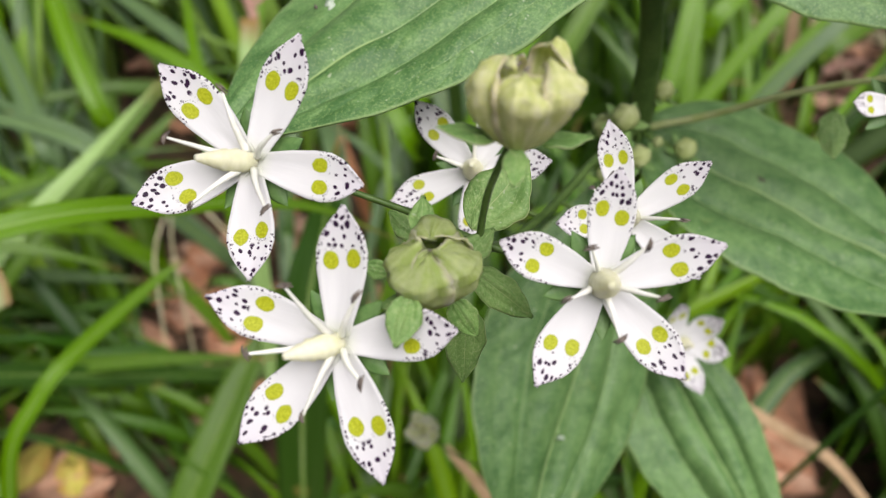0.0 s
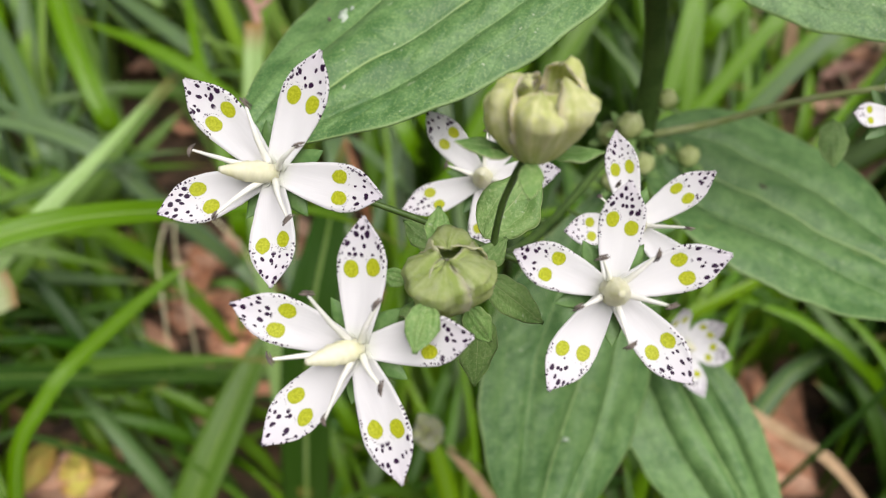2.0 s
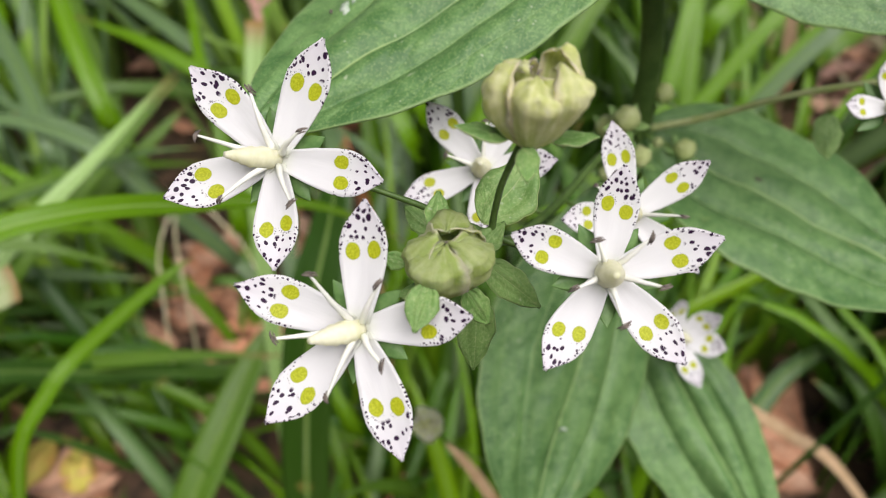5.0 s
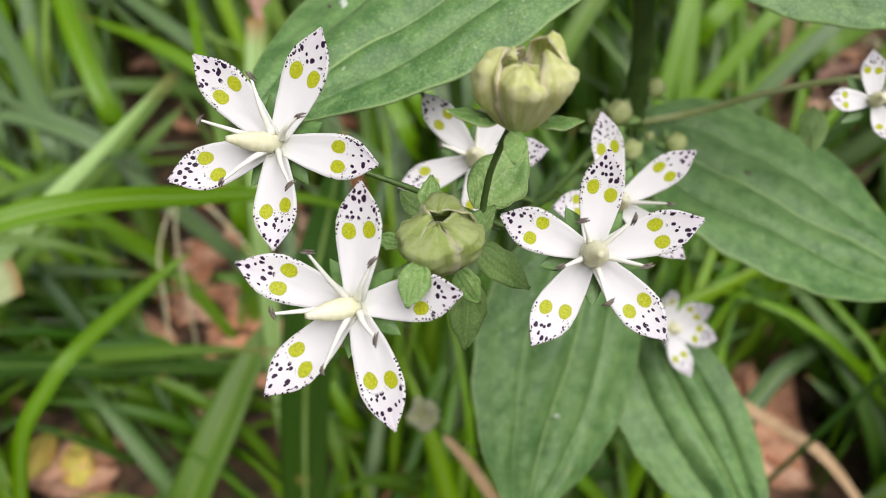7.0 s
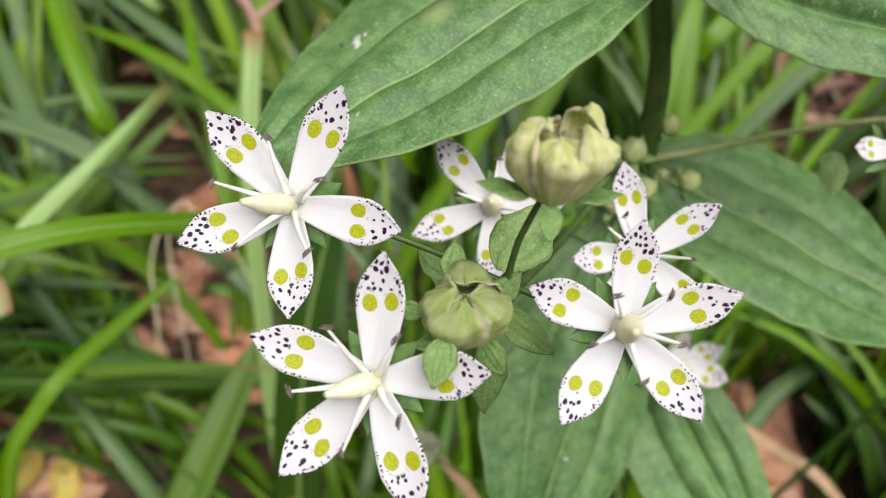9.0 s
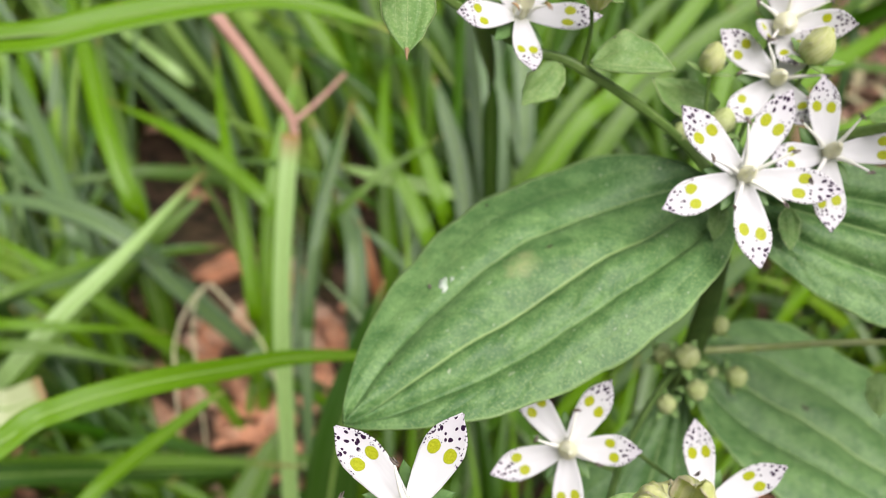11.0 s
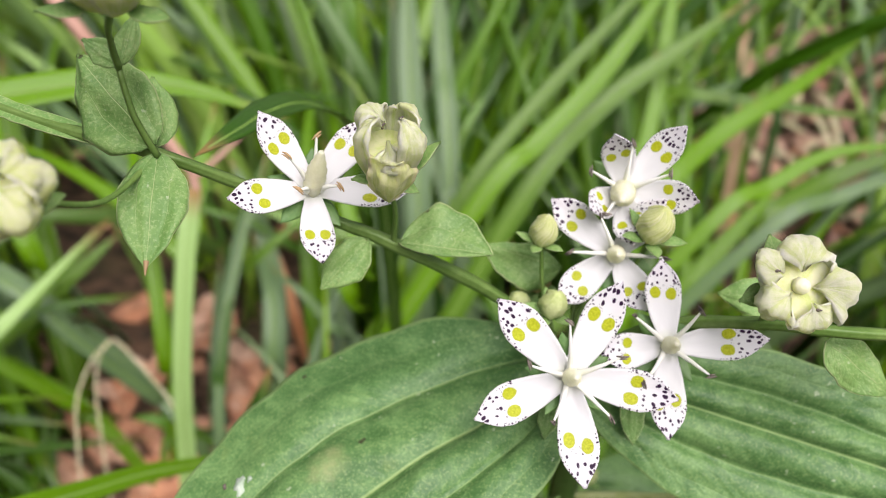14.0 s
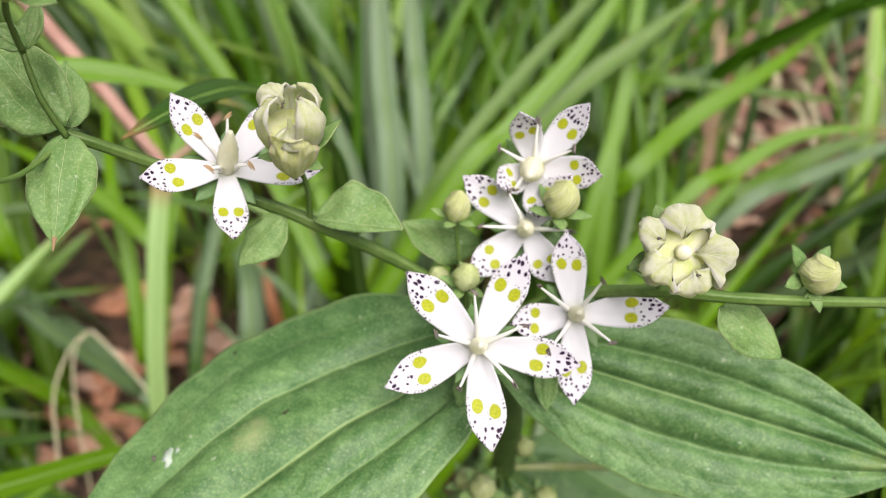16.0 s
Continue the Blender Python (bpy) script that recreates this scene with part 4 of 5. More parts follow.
flower(plant, (3.41, 12.96, 36.92), (-0.31, -0.80, 0.52), [(50, 1.15), (-5, 1.00), (-75, 0.76), (-145, 0.52), (102, 0.79)], [(82, 0.62), (151, 0.48), (23, 0.65), (-121, 0.37)], (-90, 0.3), 0.46, (0.18, 0.42), "half-closed white flower with curled speckled petals", (0.0, 0.1, 0.2, 0.45, 0.35))
# lone flower on the thin pale branch, and a half-open one low down
flower(plant, (6.72, 9.75, 32.05), (-0.2, -0.7, 0.68), [(95, 0.75), (178, 0.72), (-75, 0.7), (20, 0.7)], [(60, 0.3), (-20, 0.3)], (0, 0.0), 0.38, (0.12, 0.3), "small white flower with pale green glands")
flower(plant, (4.95, 10.50, 25.95), (0.30, -0.75, 0.55), [(115, 1.05), (40, 0.85), (-15, 0.90), (-82, 1.05), (190, 0.65)], [], (0, 0.0), 0.56, (0.12, 0.3), "half-open white flower in shade below the leaves", (0.3, 0.3, 0.25, 0.3, 0.4))

# spent flowers
ROUND = "closed yellow-green spent flower round its seed pod"
withered(plant, (0.66, 5.66, 34.60), (0.04, 0.10, 0.97), 0.40, 0.78, HUSK, "shut", [(180, 0.52, -0.05), (0, 0.48, 0.0), (-95, 0.34, 0.22), (80, 0.3, 0)], ROUND, -1.75, 5, None, 2)
withered(plant, (-0.10, 5.32, 32.95), (-0.06, -0.06, 0.97), 0.40, 0.72, HUSK_OLD, "folded", [(200, 0.40, 0.0), (95, 0.40, 0)], "dull green spent flower with crumpled lobes folded in", 2.9, 4)
withered(plant, (0.18, 11.80, 38.08), (0.0, -0.16, 0.98), 0.34, 1.0, HUSK_PALE, "shut", [(10, 0.46, -0.45), (190, 0.25, 0.05), (-30, 0.3, 0.05)], "cream papery spent flower, one lobe folded down", -math.pi / 2, 5, 0)
withered(plant, (-2.76, 9.20, 38.98), (0.12, -0.45, 0.85), 0.35, 0.70, HUSK_LEMON, "shut", [(170, 0.50, 0.0), (230, 0.42, 0), (100, 0.42, 0), (30, 0.3, 0)], ROUND, 3.1, 5)
withered(plant, (-2.34, 11.10, 40.15), (0.0, -0.1, 0.98), 0.44, 0.75, HUSK_LEMON, "shut", [(200, 0.44, 0.05), (-20, 0.40, 0.05)], ROUND, 4.0, 5)
withered(plant, (4.75, 10.52, 37.42), (-0.1, -0.76, 0.64), 0.44, 0.56, HUSK_PALE, "star", [(70, 0.42, 0.0), (115, 0.42, 0), (-30, 0.40, 0.0), (200, 0.40, 0)], "cream spent flower opened like a star", 5.2, 5)
withered(plant, (-0.53, 11.67, 21.07), (0.1, -0.4, 0.9), 0.38, 0.80, HUSK_PALE, "shut", [(200, 0.3, 0), (-20, 0.3, 0)], "small pale green spent flower in deep shade", 0.9)

# young buds: centre, way, radius, height
for centre, axis, size, tall, skin in (
    ((6.87, 10.98, 36.80), (0.15, -0.6, 0.75), 0.25, 0.48, BUD_PALE),
    ((2.35, 12.62, 36.43), (0.0, -0.1, 1), 0.19, 0.52, BUD_PALE),
    ((2.50, 11.89, 35.75), (0.0, -0.2, 1), 0.19, 0.46, BUD_SKIN),
    ((3.74, 12.31, 36.86), (0.05, -0.2, 1), 0.24, 0.60, BUD_PALE),
    ((2.50, 13.05, 35.18), (-0.2, -0.3, 1), 0.21, 0.36, BUD_ROSY),
    ((2.17, 12.55, 35.14), (-0.3, -0.2, 1), 0.17, 0.40, BUD_SKIN),
    ((3.13, 12.55, 29.90), (-0.2, -0.4, 0.9), 0.24, 0.48, BUD_SKIN),
    ((3.34, 12.03, 30.43), (0.0, -0.4, 0.9), 0.25, 0.50, BUD_SKIN),
    ((4.79, 12.53, 29.39), (0.3, -0.4, 0.9), 0.22, 0.44, BUD_SKIN),
    ((3.68, 11.81, 29.71), (0.1, -0.5, 0.8), 0.21, 0.40, BUD_SKIN),
    ((3.07, 11.61, 29.45), (-0.1, -0.6, 0.7), 0.19, 0.38, BUD_SKIN),
    ((4.25, 13.00, 30.41), (0.1, -0.2, 1), 0.19, 0.42, BUD_SKIN),
    ((4.15, 12.39, 29.64), (0.1, -0.4, 0.9), 0.10, 0.22, BUD_SKIN),
):
    young_bud(plant, centre, axis, size, tall, skin, label="small closed green bud with pointed sepals")

# flower stalks: from the stem or branch to the underside of each flower or bud
def stalk(a, b, bow, r0=0.036, r1=0.030, mat=STEM_PALE):
    a, b = np.array(a, float), np.array(b, float)
    middle = (a + b) / 2 + np.array(bow, float)
    part("stalk", tube([a, middle, b], (r0, (r0 + r1) / 2, r1), 8, 0.12), mat, plant)


for a, b, bow in (
    (JOIN, (-1.91, 6.62, 33.25), (0.1, 0.2, -0.15)),
    (JOIN, (-0.95, 5.04, 32.26), (0.0, 0.2, -0.25)),
    (JOIN, (1.55, 5.53, 32.58), (0.0, 0.1, -0.12)),
    (JOIN, (0.62, 5.72, 34.2), (-0.06, 0.0, 0.0)),
    (JOIN, (-0.04, 5.55, 32.6), (0.0, 0.1, -0.05)),
    (NODE, (2.66, 11.12, 35.2), (0.0, 0.1, 0.0)),
    (NODE, (4.03, 11.57, 35.4), (0.1, 0.2, -0.1)),
    (NODE, (3.40, 12.65, 36.05), (0.0, 0.2, 0.1)),
    (NODE, (3.50, 13.20, 36.76), (0.0, 0.5, 0.1)),
    ((1.6, 9.4, 30.2), (0.49, 9.0, 31.35), (-0.2, 0.2, -0.2)),
    ((1.95, 10.2, 29.9), (2.56, 8.31, 31.09), (0.1, 0.2, -0.3)),
    ((0.31, 12.35, 36.25), (0.14, 11.95, 37.65), (0.08, 0.05, 0.0)),
    ((-0.5, 12.55, 36.45), (-0.82, 12.51, 36.85), (0.0, 0.05, 0.0)),
    ((-2.45, 11.95, 37.7), (-2.8, 9.45, 38.8), (0.0, 0.0, -0.35)),
    ((-2.36, 11.68, 37.84), (-2.65, 11.80, 38.82), (-0.03, -0.06, 0.0)),
    ((-2.65, 11.80, 38.82), (-2.35, 11.2, 39.8), (-0.1, 0.1, 0.0)),
    ((4.9, 11.1, 36.3), (4.76, 10.7, 37.2), (0.0, 0.1, 0.0)),
    ((6.7, 10.85, 36.45), (6.85, 11.0, 36.6), (0.0, 0.0, 0.0)),
    (NODE, (2.35, 12.6, 36.2), (-0.1, 0.2, 0.0)),
    (NODE, (2.50, 11.92, 35.55), (-0.1, 0.1, 0.0)),
    (NODE, (3.72, 12.33, 36.6), (0.15, 0.1, 0.0)),
    (NODE, (2.5, 13.05, 35.0), (-0.1, 0.2, 0.0)),
    (NODE, (2.2, 12.57, 35.0), (-0.1, 0.1, 0.0)),
    (LOW, (3.16, 12.6, 29.75), (0, 0, 0.05)),
    (LOW, (3.34, 12.08, 30.25), (0, 0.1, 0.1)),
    (LOW, (4.76, 12.58, 29.25), (0, 0, 0)),
    (LOW, (3.68, 11.87, 29.58), (0, 0, 0)),
    (LOW, (3.09, 11.67, 29.35), (0, 0, -0.1)),
    (LOW, (4.23, 13.0, 30.25), (0, 0, 0)),
    (LOW, (4.14, 12.42, 29.55), (0, 0, 0)),
    ((8.0, 11.7, 31.4), (7.0, 9.9, 31.9), (0.2, 0.0, 0.1)),
    ((4.3, 14.0, 17), (-0.5, 11.75, 20.75), (-0.4, -0.4, -0.8)),
):
    stalk(a, b, bow, mat=STEM if a == JOIN else STEM_PALE)

# ---------------------------------------------------------------- single grass blades that stand out
def grass_blade(points, width, mat, label, up=(0, -0.6, 0.8), taper=0.5, keel=0.2, blunt=False):
    ob = linked("grass_blade", blade_shape(ribbon(smooth_path(points, 7), width, up, keel, 7, 0.0, taper, blunt), 0.03), mat)
    line = np.array(smooth_path(points, 7))
    _, _, over = line_axes(line, up)
    part("midrib", tube(line[:: 3] + over[:: 3] * 0.02, (0.05 * width, 0.06 * width, 0.05 * width, 0.02), 5, 0.0, 2), MIDRIB, ob, "pale midrib")
    return tagged(ob, label, "grass", "long grass blades")


grass_blade([(-8.1, 22.5, 0.0), (-8.2, 22.9, 4.7), (-8.7, 26.3, 11.4), (-8.9, 28.2, 15.5), (-8.9, 30.9, 19.7), (-8.8, 33.0, 22.4)], 0.85, GRASS_SOFT, "upright pale-green grass blade with a light midrib", blunt=True)
grass_blade([(-15, 8, 0.0), (-14.6, 8.6, 14), (-12.8, 10.2, 25.0), (-10.9, 11.8, 27.0), (-10.0, 12.6, 27.1), (-8.9, 13.4, 26.9), (-7.9, 14.3, 26.4), (-6.9, 15.4, 25.6), (-5.6, 16.7, 24.7), (-3.6, 18.2, 23.2), (-1.2, 19.6, 20.5)], 0.62, GRASS_BRIGHT, "bright green arching grass blade low over the litter", taper=0.6)
grass_blade([(-22, 13, 0.0), (-20, 14, 20), (-15.2, 16.6, 32.1), (-11.6, 19.7, 32.9), (-7.8, 22.3, 33.0), (-5.5, 23.2, 32.6), (-2.7, 23.6, 31.6)], 0.92, GRASS_BRIGHT, "bright green arching grass blade with yellow flecks", taper=0.55)
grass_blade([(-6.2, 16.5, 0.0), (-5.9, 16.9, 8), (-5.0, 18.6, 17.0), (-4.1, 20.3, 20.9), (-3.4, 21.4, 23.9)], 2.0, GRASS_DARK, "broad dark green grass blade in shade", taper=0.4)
grass_blade([(-16.5, 12, 0.0), (-16.0, 12.8, 8), (-14.8, 14.5, 14.9), (-13.6, 15.8, 17.0), (-12.7, 16.8, 17.8), (-11.2, 17.6, 18.9), (-9.6, 18.4, 20.0), (-8.6, 19.0, 20.5)], 0.60, GRASS_BRIGHT, "bright green slanting grass blade", taper=0.6)

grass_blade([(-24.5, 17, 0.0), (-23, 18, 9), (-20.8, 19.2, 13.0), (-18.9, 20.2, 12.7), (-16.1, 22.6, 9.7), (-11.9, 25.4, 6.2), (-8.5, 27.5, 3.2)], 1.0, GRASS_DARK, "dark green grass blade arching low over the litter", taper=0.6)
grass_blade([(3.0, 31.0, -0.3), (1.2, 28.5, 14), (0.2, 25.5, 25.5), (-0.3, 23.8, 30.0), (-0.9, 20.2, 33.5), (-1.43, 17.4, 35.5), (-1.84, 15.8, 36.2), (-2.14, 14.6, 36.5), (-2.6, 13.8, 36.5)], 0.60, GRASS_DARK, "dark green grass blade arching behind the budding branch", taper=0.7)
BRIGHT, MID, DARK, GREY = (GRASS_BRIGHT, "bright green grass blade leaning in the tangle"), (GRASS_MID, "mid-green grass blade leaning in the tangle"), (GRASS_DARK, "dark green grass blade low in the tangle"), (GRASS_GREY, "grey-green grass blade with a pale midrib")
SOFT = (GRASS_SOFT, "pale striped grass blade crossing the others")
for points, width, (mat, label) in (
    ([(2.9, 30.8, -0.3), (2.4, 34.3, 8.3), (1.5, 41.2, 18.5), (0.9, 44.9, 21.6), (0.4, 48.8, 25.2), (0.1, 52.2, 28.0)], 1.49, GREY),
    ([(4.8, 32.1, -0.3), (4.3, 35.9, 9.0), (3.2, 43.5, 19.9), (2.7, 46.8, 22.6), (2.4, 49.7, 24.9), (2.3, 52.7, 27.3)], 1.19, GREY),
    ([(-5.7, 27.4, -0.3), (-2.3, 30.4, 9.3), (4.7, 36.2, 20.6), (7.5, 38.6, 22.7), (10.8, 41.5, 25.3), (13.3, 44.2, 27.8), (15.3, 46.7, 29.8)], 1.03, BRIGHT),
    ([(-1.7, 29.4, -0.3), (1.3, 32.3, 9.0), (7.2, 37.9, 19.9), (10.9, 41.4, 23.3), (15.6, 44.2, 26.0), (19.3, 46.4, 28.0)], 1.18, MID),
    ([(0.2, 24.0, -0.3), (4.9, 26.6, 10.2), (14.2, 31.7, 22.6), (17.6, 33.6, 24.1), (21.1, 35.2, 25.2), (26.5, 35.9, 25.5)], 0.74, BRIGHT),
    ([(3.4, 27.1, -0.3), (8.1, 29.1, 9.7), (17.7, 33.0, 21.5), (21.8, 34.8, 22.9), (26.4, 36.4, 24.1), (31.3, 38.2, 25.6)], 0.70, GREY),
    ([(12.9, 30.0, -0.3), (13.3, 33.3, 8.3), (14.0, 40.0, 18.5), (14.5, 44.4, 22.7), (15.9, 48.3, 26.4), (16.7, 51.2, 28.8)], 0.99, BRIGHT),
    ([(-9.9, 34.3, -0.3), (-10.0, 34.7, 1.0), (-10.1, 35.6, 2.2), (-10.7, 39.4, 5.5), (-11.0, 44.2, 10.1)], 0.92, GREY),
    ([(-25.3, 36.5, -0.3), (-24.8, 37.2, 1.9), (-23.7, 38.6, 4.2), (-21.3, 41.6, 7.0), (-19.2, 44.2, 9.2)], 1.10, BRIGHT),
    ([(3.2, 31.0, -0.3), (2.9, 32.9, 4.9), (2.1, 36.8, 10.9), (1.2, 41.5, 15.6), (0.1, 46.6, 20.7), (-0.8, 52.5, 26.9)], 1.27, GREY),
    ([(1.9, 32.3, -0.3), (1.4, 34.3, 5.1), (0.5, 38.3, 11.2), (-0.3, 42.3, 14.9), (-1.5, 45.2, 17.3), (-2.4, 47.5, 18.9)], 1.23, GREY),
    ([(7.4, 30.4, -0.3), (6.4, 33.2, 6.7), (4.3, 38.6, 14.9), (3.1, 41.8, 17.6), (1.6, 44.6, 19.9), (1.1, 47.1, 21.7)], 0.97, GREY),
    ([(-19.9, 39.6, -0.3), (-20.5, 40.7, 3.1), (-21.7, 43.0, 6.8), (-24.2, 47.8, 11.6), (-27.0, 52.2, 15.8), (-30.1, 58.3, 22.2)], 1.46, BRIGHT),
    ([(-9.4, 32.9, -0.3), (-10.3, 33.4, 2.0), (-11.9, 34.5, 4.4), (-18.0, 38.2, 7.7), (-23.2, 40.1, 8.6), (-32.1, 42.1, 9.6)], 0.92, GREY),
    ([(-33.0, 24.8, -0.3), (-30.1, 26.1, 5.8), (-24.5, 28.7, 12.9), (-20.2, 30.8, 14.4), (-16.1, 32.4, 15.3), (-12.4, 33.3, 15.2)], 0.41, DARK),
    ([(-27.0, 24.0, -0.3), (-25.7, 25.5, 4.2), (-23.1, 28.5, 9.4), (-20.6, 31.3, 11.8), (-17.5, 34.5, 14.6), (-14.6, 37.4, 17.1)], 0.87, MID),
    ([(-12.9, 31.9, -0.3), (-14.3, 32.5, 2.9), (-17.2, 33.6, 6.4), (-23.7, 36.2, 8.2), (-29.6, 38.4, 9.5), (-33.8, 40.2, 10.4)], 0.88, BRIGHT),
    ([(-8.1, 26.4, -0.3), (-8.2, 27.8, 3.4), (-8.5, 30.6, 7.6), (-8.8, 34.4, 11.2), (-8.2, 38.4, 14.9), (-7.0, 42.7, 19.1)], 0.63, GREY),
    ([(-5.9, 32.5, -0.3), (-6.1, 33.8, 3.0), (-6.3, 36.2, 6.7), (-6.8, 40.2, 10.5), (-8.7, 44.0, 13.9), (-10.5, 46.5, 15.8)], 1.25, GREY),
    ([(-3.9, 30.8, -0.3), (-1.4, 33.5, 8.3), (3.8, 38.8, 18.4), (8.2, 43.3, 22.9), (13.0, 47.4, 26.9), (15.8, 50.1, 29.2)], 0.83, MID),
    ([(9.1, 29.0, -0.3), (10.4, 32.3, 8.4), (13.1, 38.9, 18.7), (14.5, 42.5, 22.0), (15.6, 47.4, 27.0), (16.0, 49.9, 28.9)], 0.93, BRIGHT),
    ([(-31.5, 30.8, -0.3), (-30.3, 30.7, 2.1), (-28.0, 30.7, 4.7), (-20.3, 30.6, 6.0), (-11.9, 30.6, 7.6)], 0.66, DARK),
    ([(-33.3, 33.6, -0.3), (-31.8, 33.4, 2.7), (-28.8, 33.1, 6.1), (-22.5, 32.4, 6.7), (-16.5, 31.6, 7.1)], 0.81, GREY),
    ([(-31.2, 23.5, -0.3), (-29.2, 23.3, 3.7), (-25.4, 23.0, 8.2), (-22.2, 22.8, 9.3), (-13.8, 22.7, 10.7), (-6.8, 22.2, 11.5)], 0.90, MID),
    ([(26.8, 22.6, -0.3), (26.2, 22.8, 1.2), (25.1, 23.1, 2.7), (21.1, 24.3, 5.2), (18.9, 24.7, 6.9)], 0.74, GREY),
    ([(-3.0, 32.2, 0.3), (-2.4, 37.7, 5.1), (-3.1, 42.5, 9.3), (-3.6, 45.0, 10.8)], 1.47, GREY),
    ([(-7.3, 24.6, -0.7), (-5.4, 26.4, 0.0), (-4.9, 28.2, 0.9)], 1.66, DARK),
    ([(12.7, 19.6, -0.3), (13.1, 19.9, 1.1), (13.7, 20.7, 2.4), (18.1, 25.4, 6.4), (24.5, 27.5, 7.6)], 1.18, DARK),
    ([(5.1, 25.5, -0.3), (7.9, 27.9, 7.0), (13.5, 32.6, 15.7), (16.1, 34.9, 16.9), (19.7, 38.0, 19.2), (21.9, 40.0, 20.2)], 1.00, BRIGHT),
    ([(-20.8, 35.4, -0.3), (-21.9, 36.9, 4.0), (-24.1, 40.0, 8.9), (-26.7, 43.6, 11.7), (-27.8, 47.3, 14.6), (-28.7, 51.6, 18.2)], 1.66, GREY),
    ([(-18.6, 35.8, -0.3), (-19.5, 37.7, 4.8), (-21.5, 41.7, 10.8), (-23.3, 45.3, 13.6), (-24.8, 48.8, 16.3), (-26.0, 52.1, 18.8)], 1.47, MID),
    ([(-29.0, 31.8, -0.3), (-28.1, 32.6, 2.4), (-26.2, 34.2, 5.4), (-22.8, 37.1, 7.5), (-18.8, 40.9, 10.4), (-16.6, 43.2, 11.9)], 1.20, MID),
    ([(-4.4, 28.4, -0.3), (-5.3, 28.2, 1.7), (-7.2, 27.9, 3.8), (-11.5, 27.2, 4.2), (-18.1, 26.6, 4.7), (-23.8, 25.8, 5.0)], 0.93, MID),
    ([(-13.5, 17.2, -0.3), (-13.1, 17.9, 1.7), (-12.4, 19.2, 3.8), (-10.2, 23.6, 7.4), (-8.7, 26.6, 9.5)], 1.96, MID),
    ([(4.5, 49.7, -0.3), (6.3, 51.5, 4.8), (9.9, 55.1, 10.7), (11.8, 57.0, 11.7), (13.3, 60.2, 14.0)], 1.77, MID),
    ([(-12.3, 33.2, -0.3), (-12.2, 35.7, 5.7), (-12.0, 40.7, 12.6), (-11.8, 44.2, 15.4), (-11.3, 48.3, 18.7)], 1.27, BRIGHT),
    ([(-30.6, 33.2, -0.3), (-25.5, 28.6, 7.1), (-21.6, 24.8, 13.0), (-19.3, 27.7, 15.0), (-17.0, 30.6, 16.5), (-14.3, 36.4, 18.0)], 0.88, SOFT),
    ([(-13.1, 38.6, -0.3), (-13.2, 36.4, 3.3), (-13.3, 34.8, 6.0), (-16.8, 34.5, 11.0), (-19.2, 35.2, 13.5), (-23.0, 36.4, 14.5), (-26.9, 37.2, 14.5), (-30.1, 37.9, 14.0)], 0.93, GREY),
    ([(-24.8, 50.4, -0.3), (-21.6, 43.0, 7.7), (-18.8, 36.7, 14.0), (-21.1, 39.9, 18.0), (-25.2, 48.1, 20.0), (-31.5, 60.6, 20.0)], 1.12, BRIGHT),
    ([(-28.6, 47.2, -0.3), (-25.0, 40.8, 7.1), (-22.0, 35.5, 13.0), (-27.4, 43.8, 16.0), (-36.7, 56.9, 17.0)], 1.23, GREY),
    ([(-17.2, 37.9, -0.3), (-16.6, 34.6, 4.4), (-16.1, 32.0, 8.0), (-19.0, 31.3, 12.0), (-22.3, 32.1, 14.0), (-26.5, 34.0, 15.0)], 0.68, BRIGHT),
    ([(-12.7, 53.1, -0.3), (-11.8, 44.7, 7.7), (-10.9, 37.8, 14.0), (-14.2, 39.6, 16.0), (-18.0, 41.7, 17.0), (-23.9, 45.4, 17.0)], 0.88, BRIGHT),
    ([(-18.7, 63.6, -0.3), (-17.0, 53.5, 7.7), (-15.3, 45.1, 14.0), (-21.2, 49.3, 16.0), (-31.4, 60.3, 16.0)], 0.95, GREY),
    ([(-20.5, 46.5, -0.3), (-18.7, 40.2, 6.6), (-17.1, 35.1, 12.0), (-20.0, 36.0, 14.0), (-23.9, 37.2, 15.0), (-29.9, 41.0, 15.0)], 0.65, GREY),
    ([(-36.8, 41.2, -0.3), (-29.7, 34.4, 7.7), (-24.3, 28.9, 14.0), (-20.7, 31.9, 14.0), (-17.7, 36.0, 12.0), (-14.7, 40.5, 9.0)], 0.67, MID),
    ([(-36.5, 40.3, -0.3), (-28.3, 32.1, 8.8), (-22.1, 25.7, 16.0), (-17.8, 25.8, 16.0), (-14.7, 28.7, 13.0)], 0.47, BRIGHT),
    ([(-35.4, 38.2, -0.3), (-27.4, 30.5, 8.8), (-21.5, 24.4, 16.0), (-17.5, 24.4, 16.0), (-14.4, 25.2, 14.0)], 0.55, MID),
    ([(-10.3, 37.9, -0.3), (-9.4, 34.9, 5.0), (-8.8, 32.4, 9.0), (-8.7, 36.4, 13.0), (-8.2, 41.0, 16.0), (-7.2, 45.7, 18.0)], 0.80, DARK),
    ([(-6.8, 40.9, -0.3), (-6.5, 37.6, 5.0), (-6.2, 34.9, 9.0), (-6.6, 37.8, 12.0), (-8.5, 42.4, 13.0)], 1.18, GREY),
    ([(-0.4, 48.7, -0.3), (-1.3, 42.1, 7.1), (-1.8, 36.6, 13.0), (-3.9, 39.1, 16.0), (-7.4, 43.1, 19.0)], 0.94, BRIGHT),
    ([(0.5, 52.2, -0.3), (-0.5, 44.6, 7.7), (-1.1, 38.1, 14.0), (-2.5, 40.2, 17.0), (-4.2, 43.9, 19.0)], 0.88, BRIGHT),
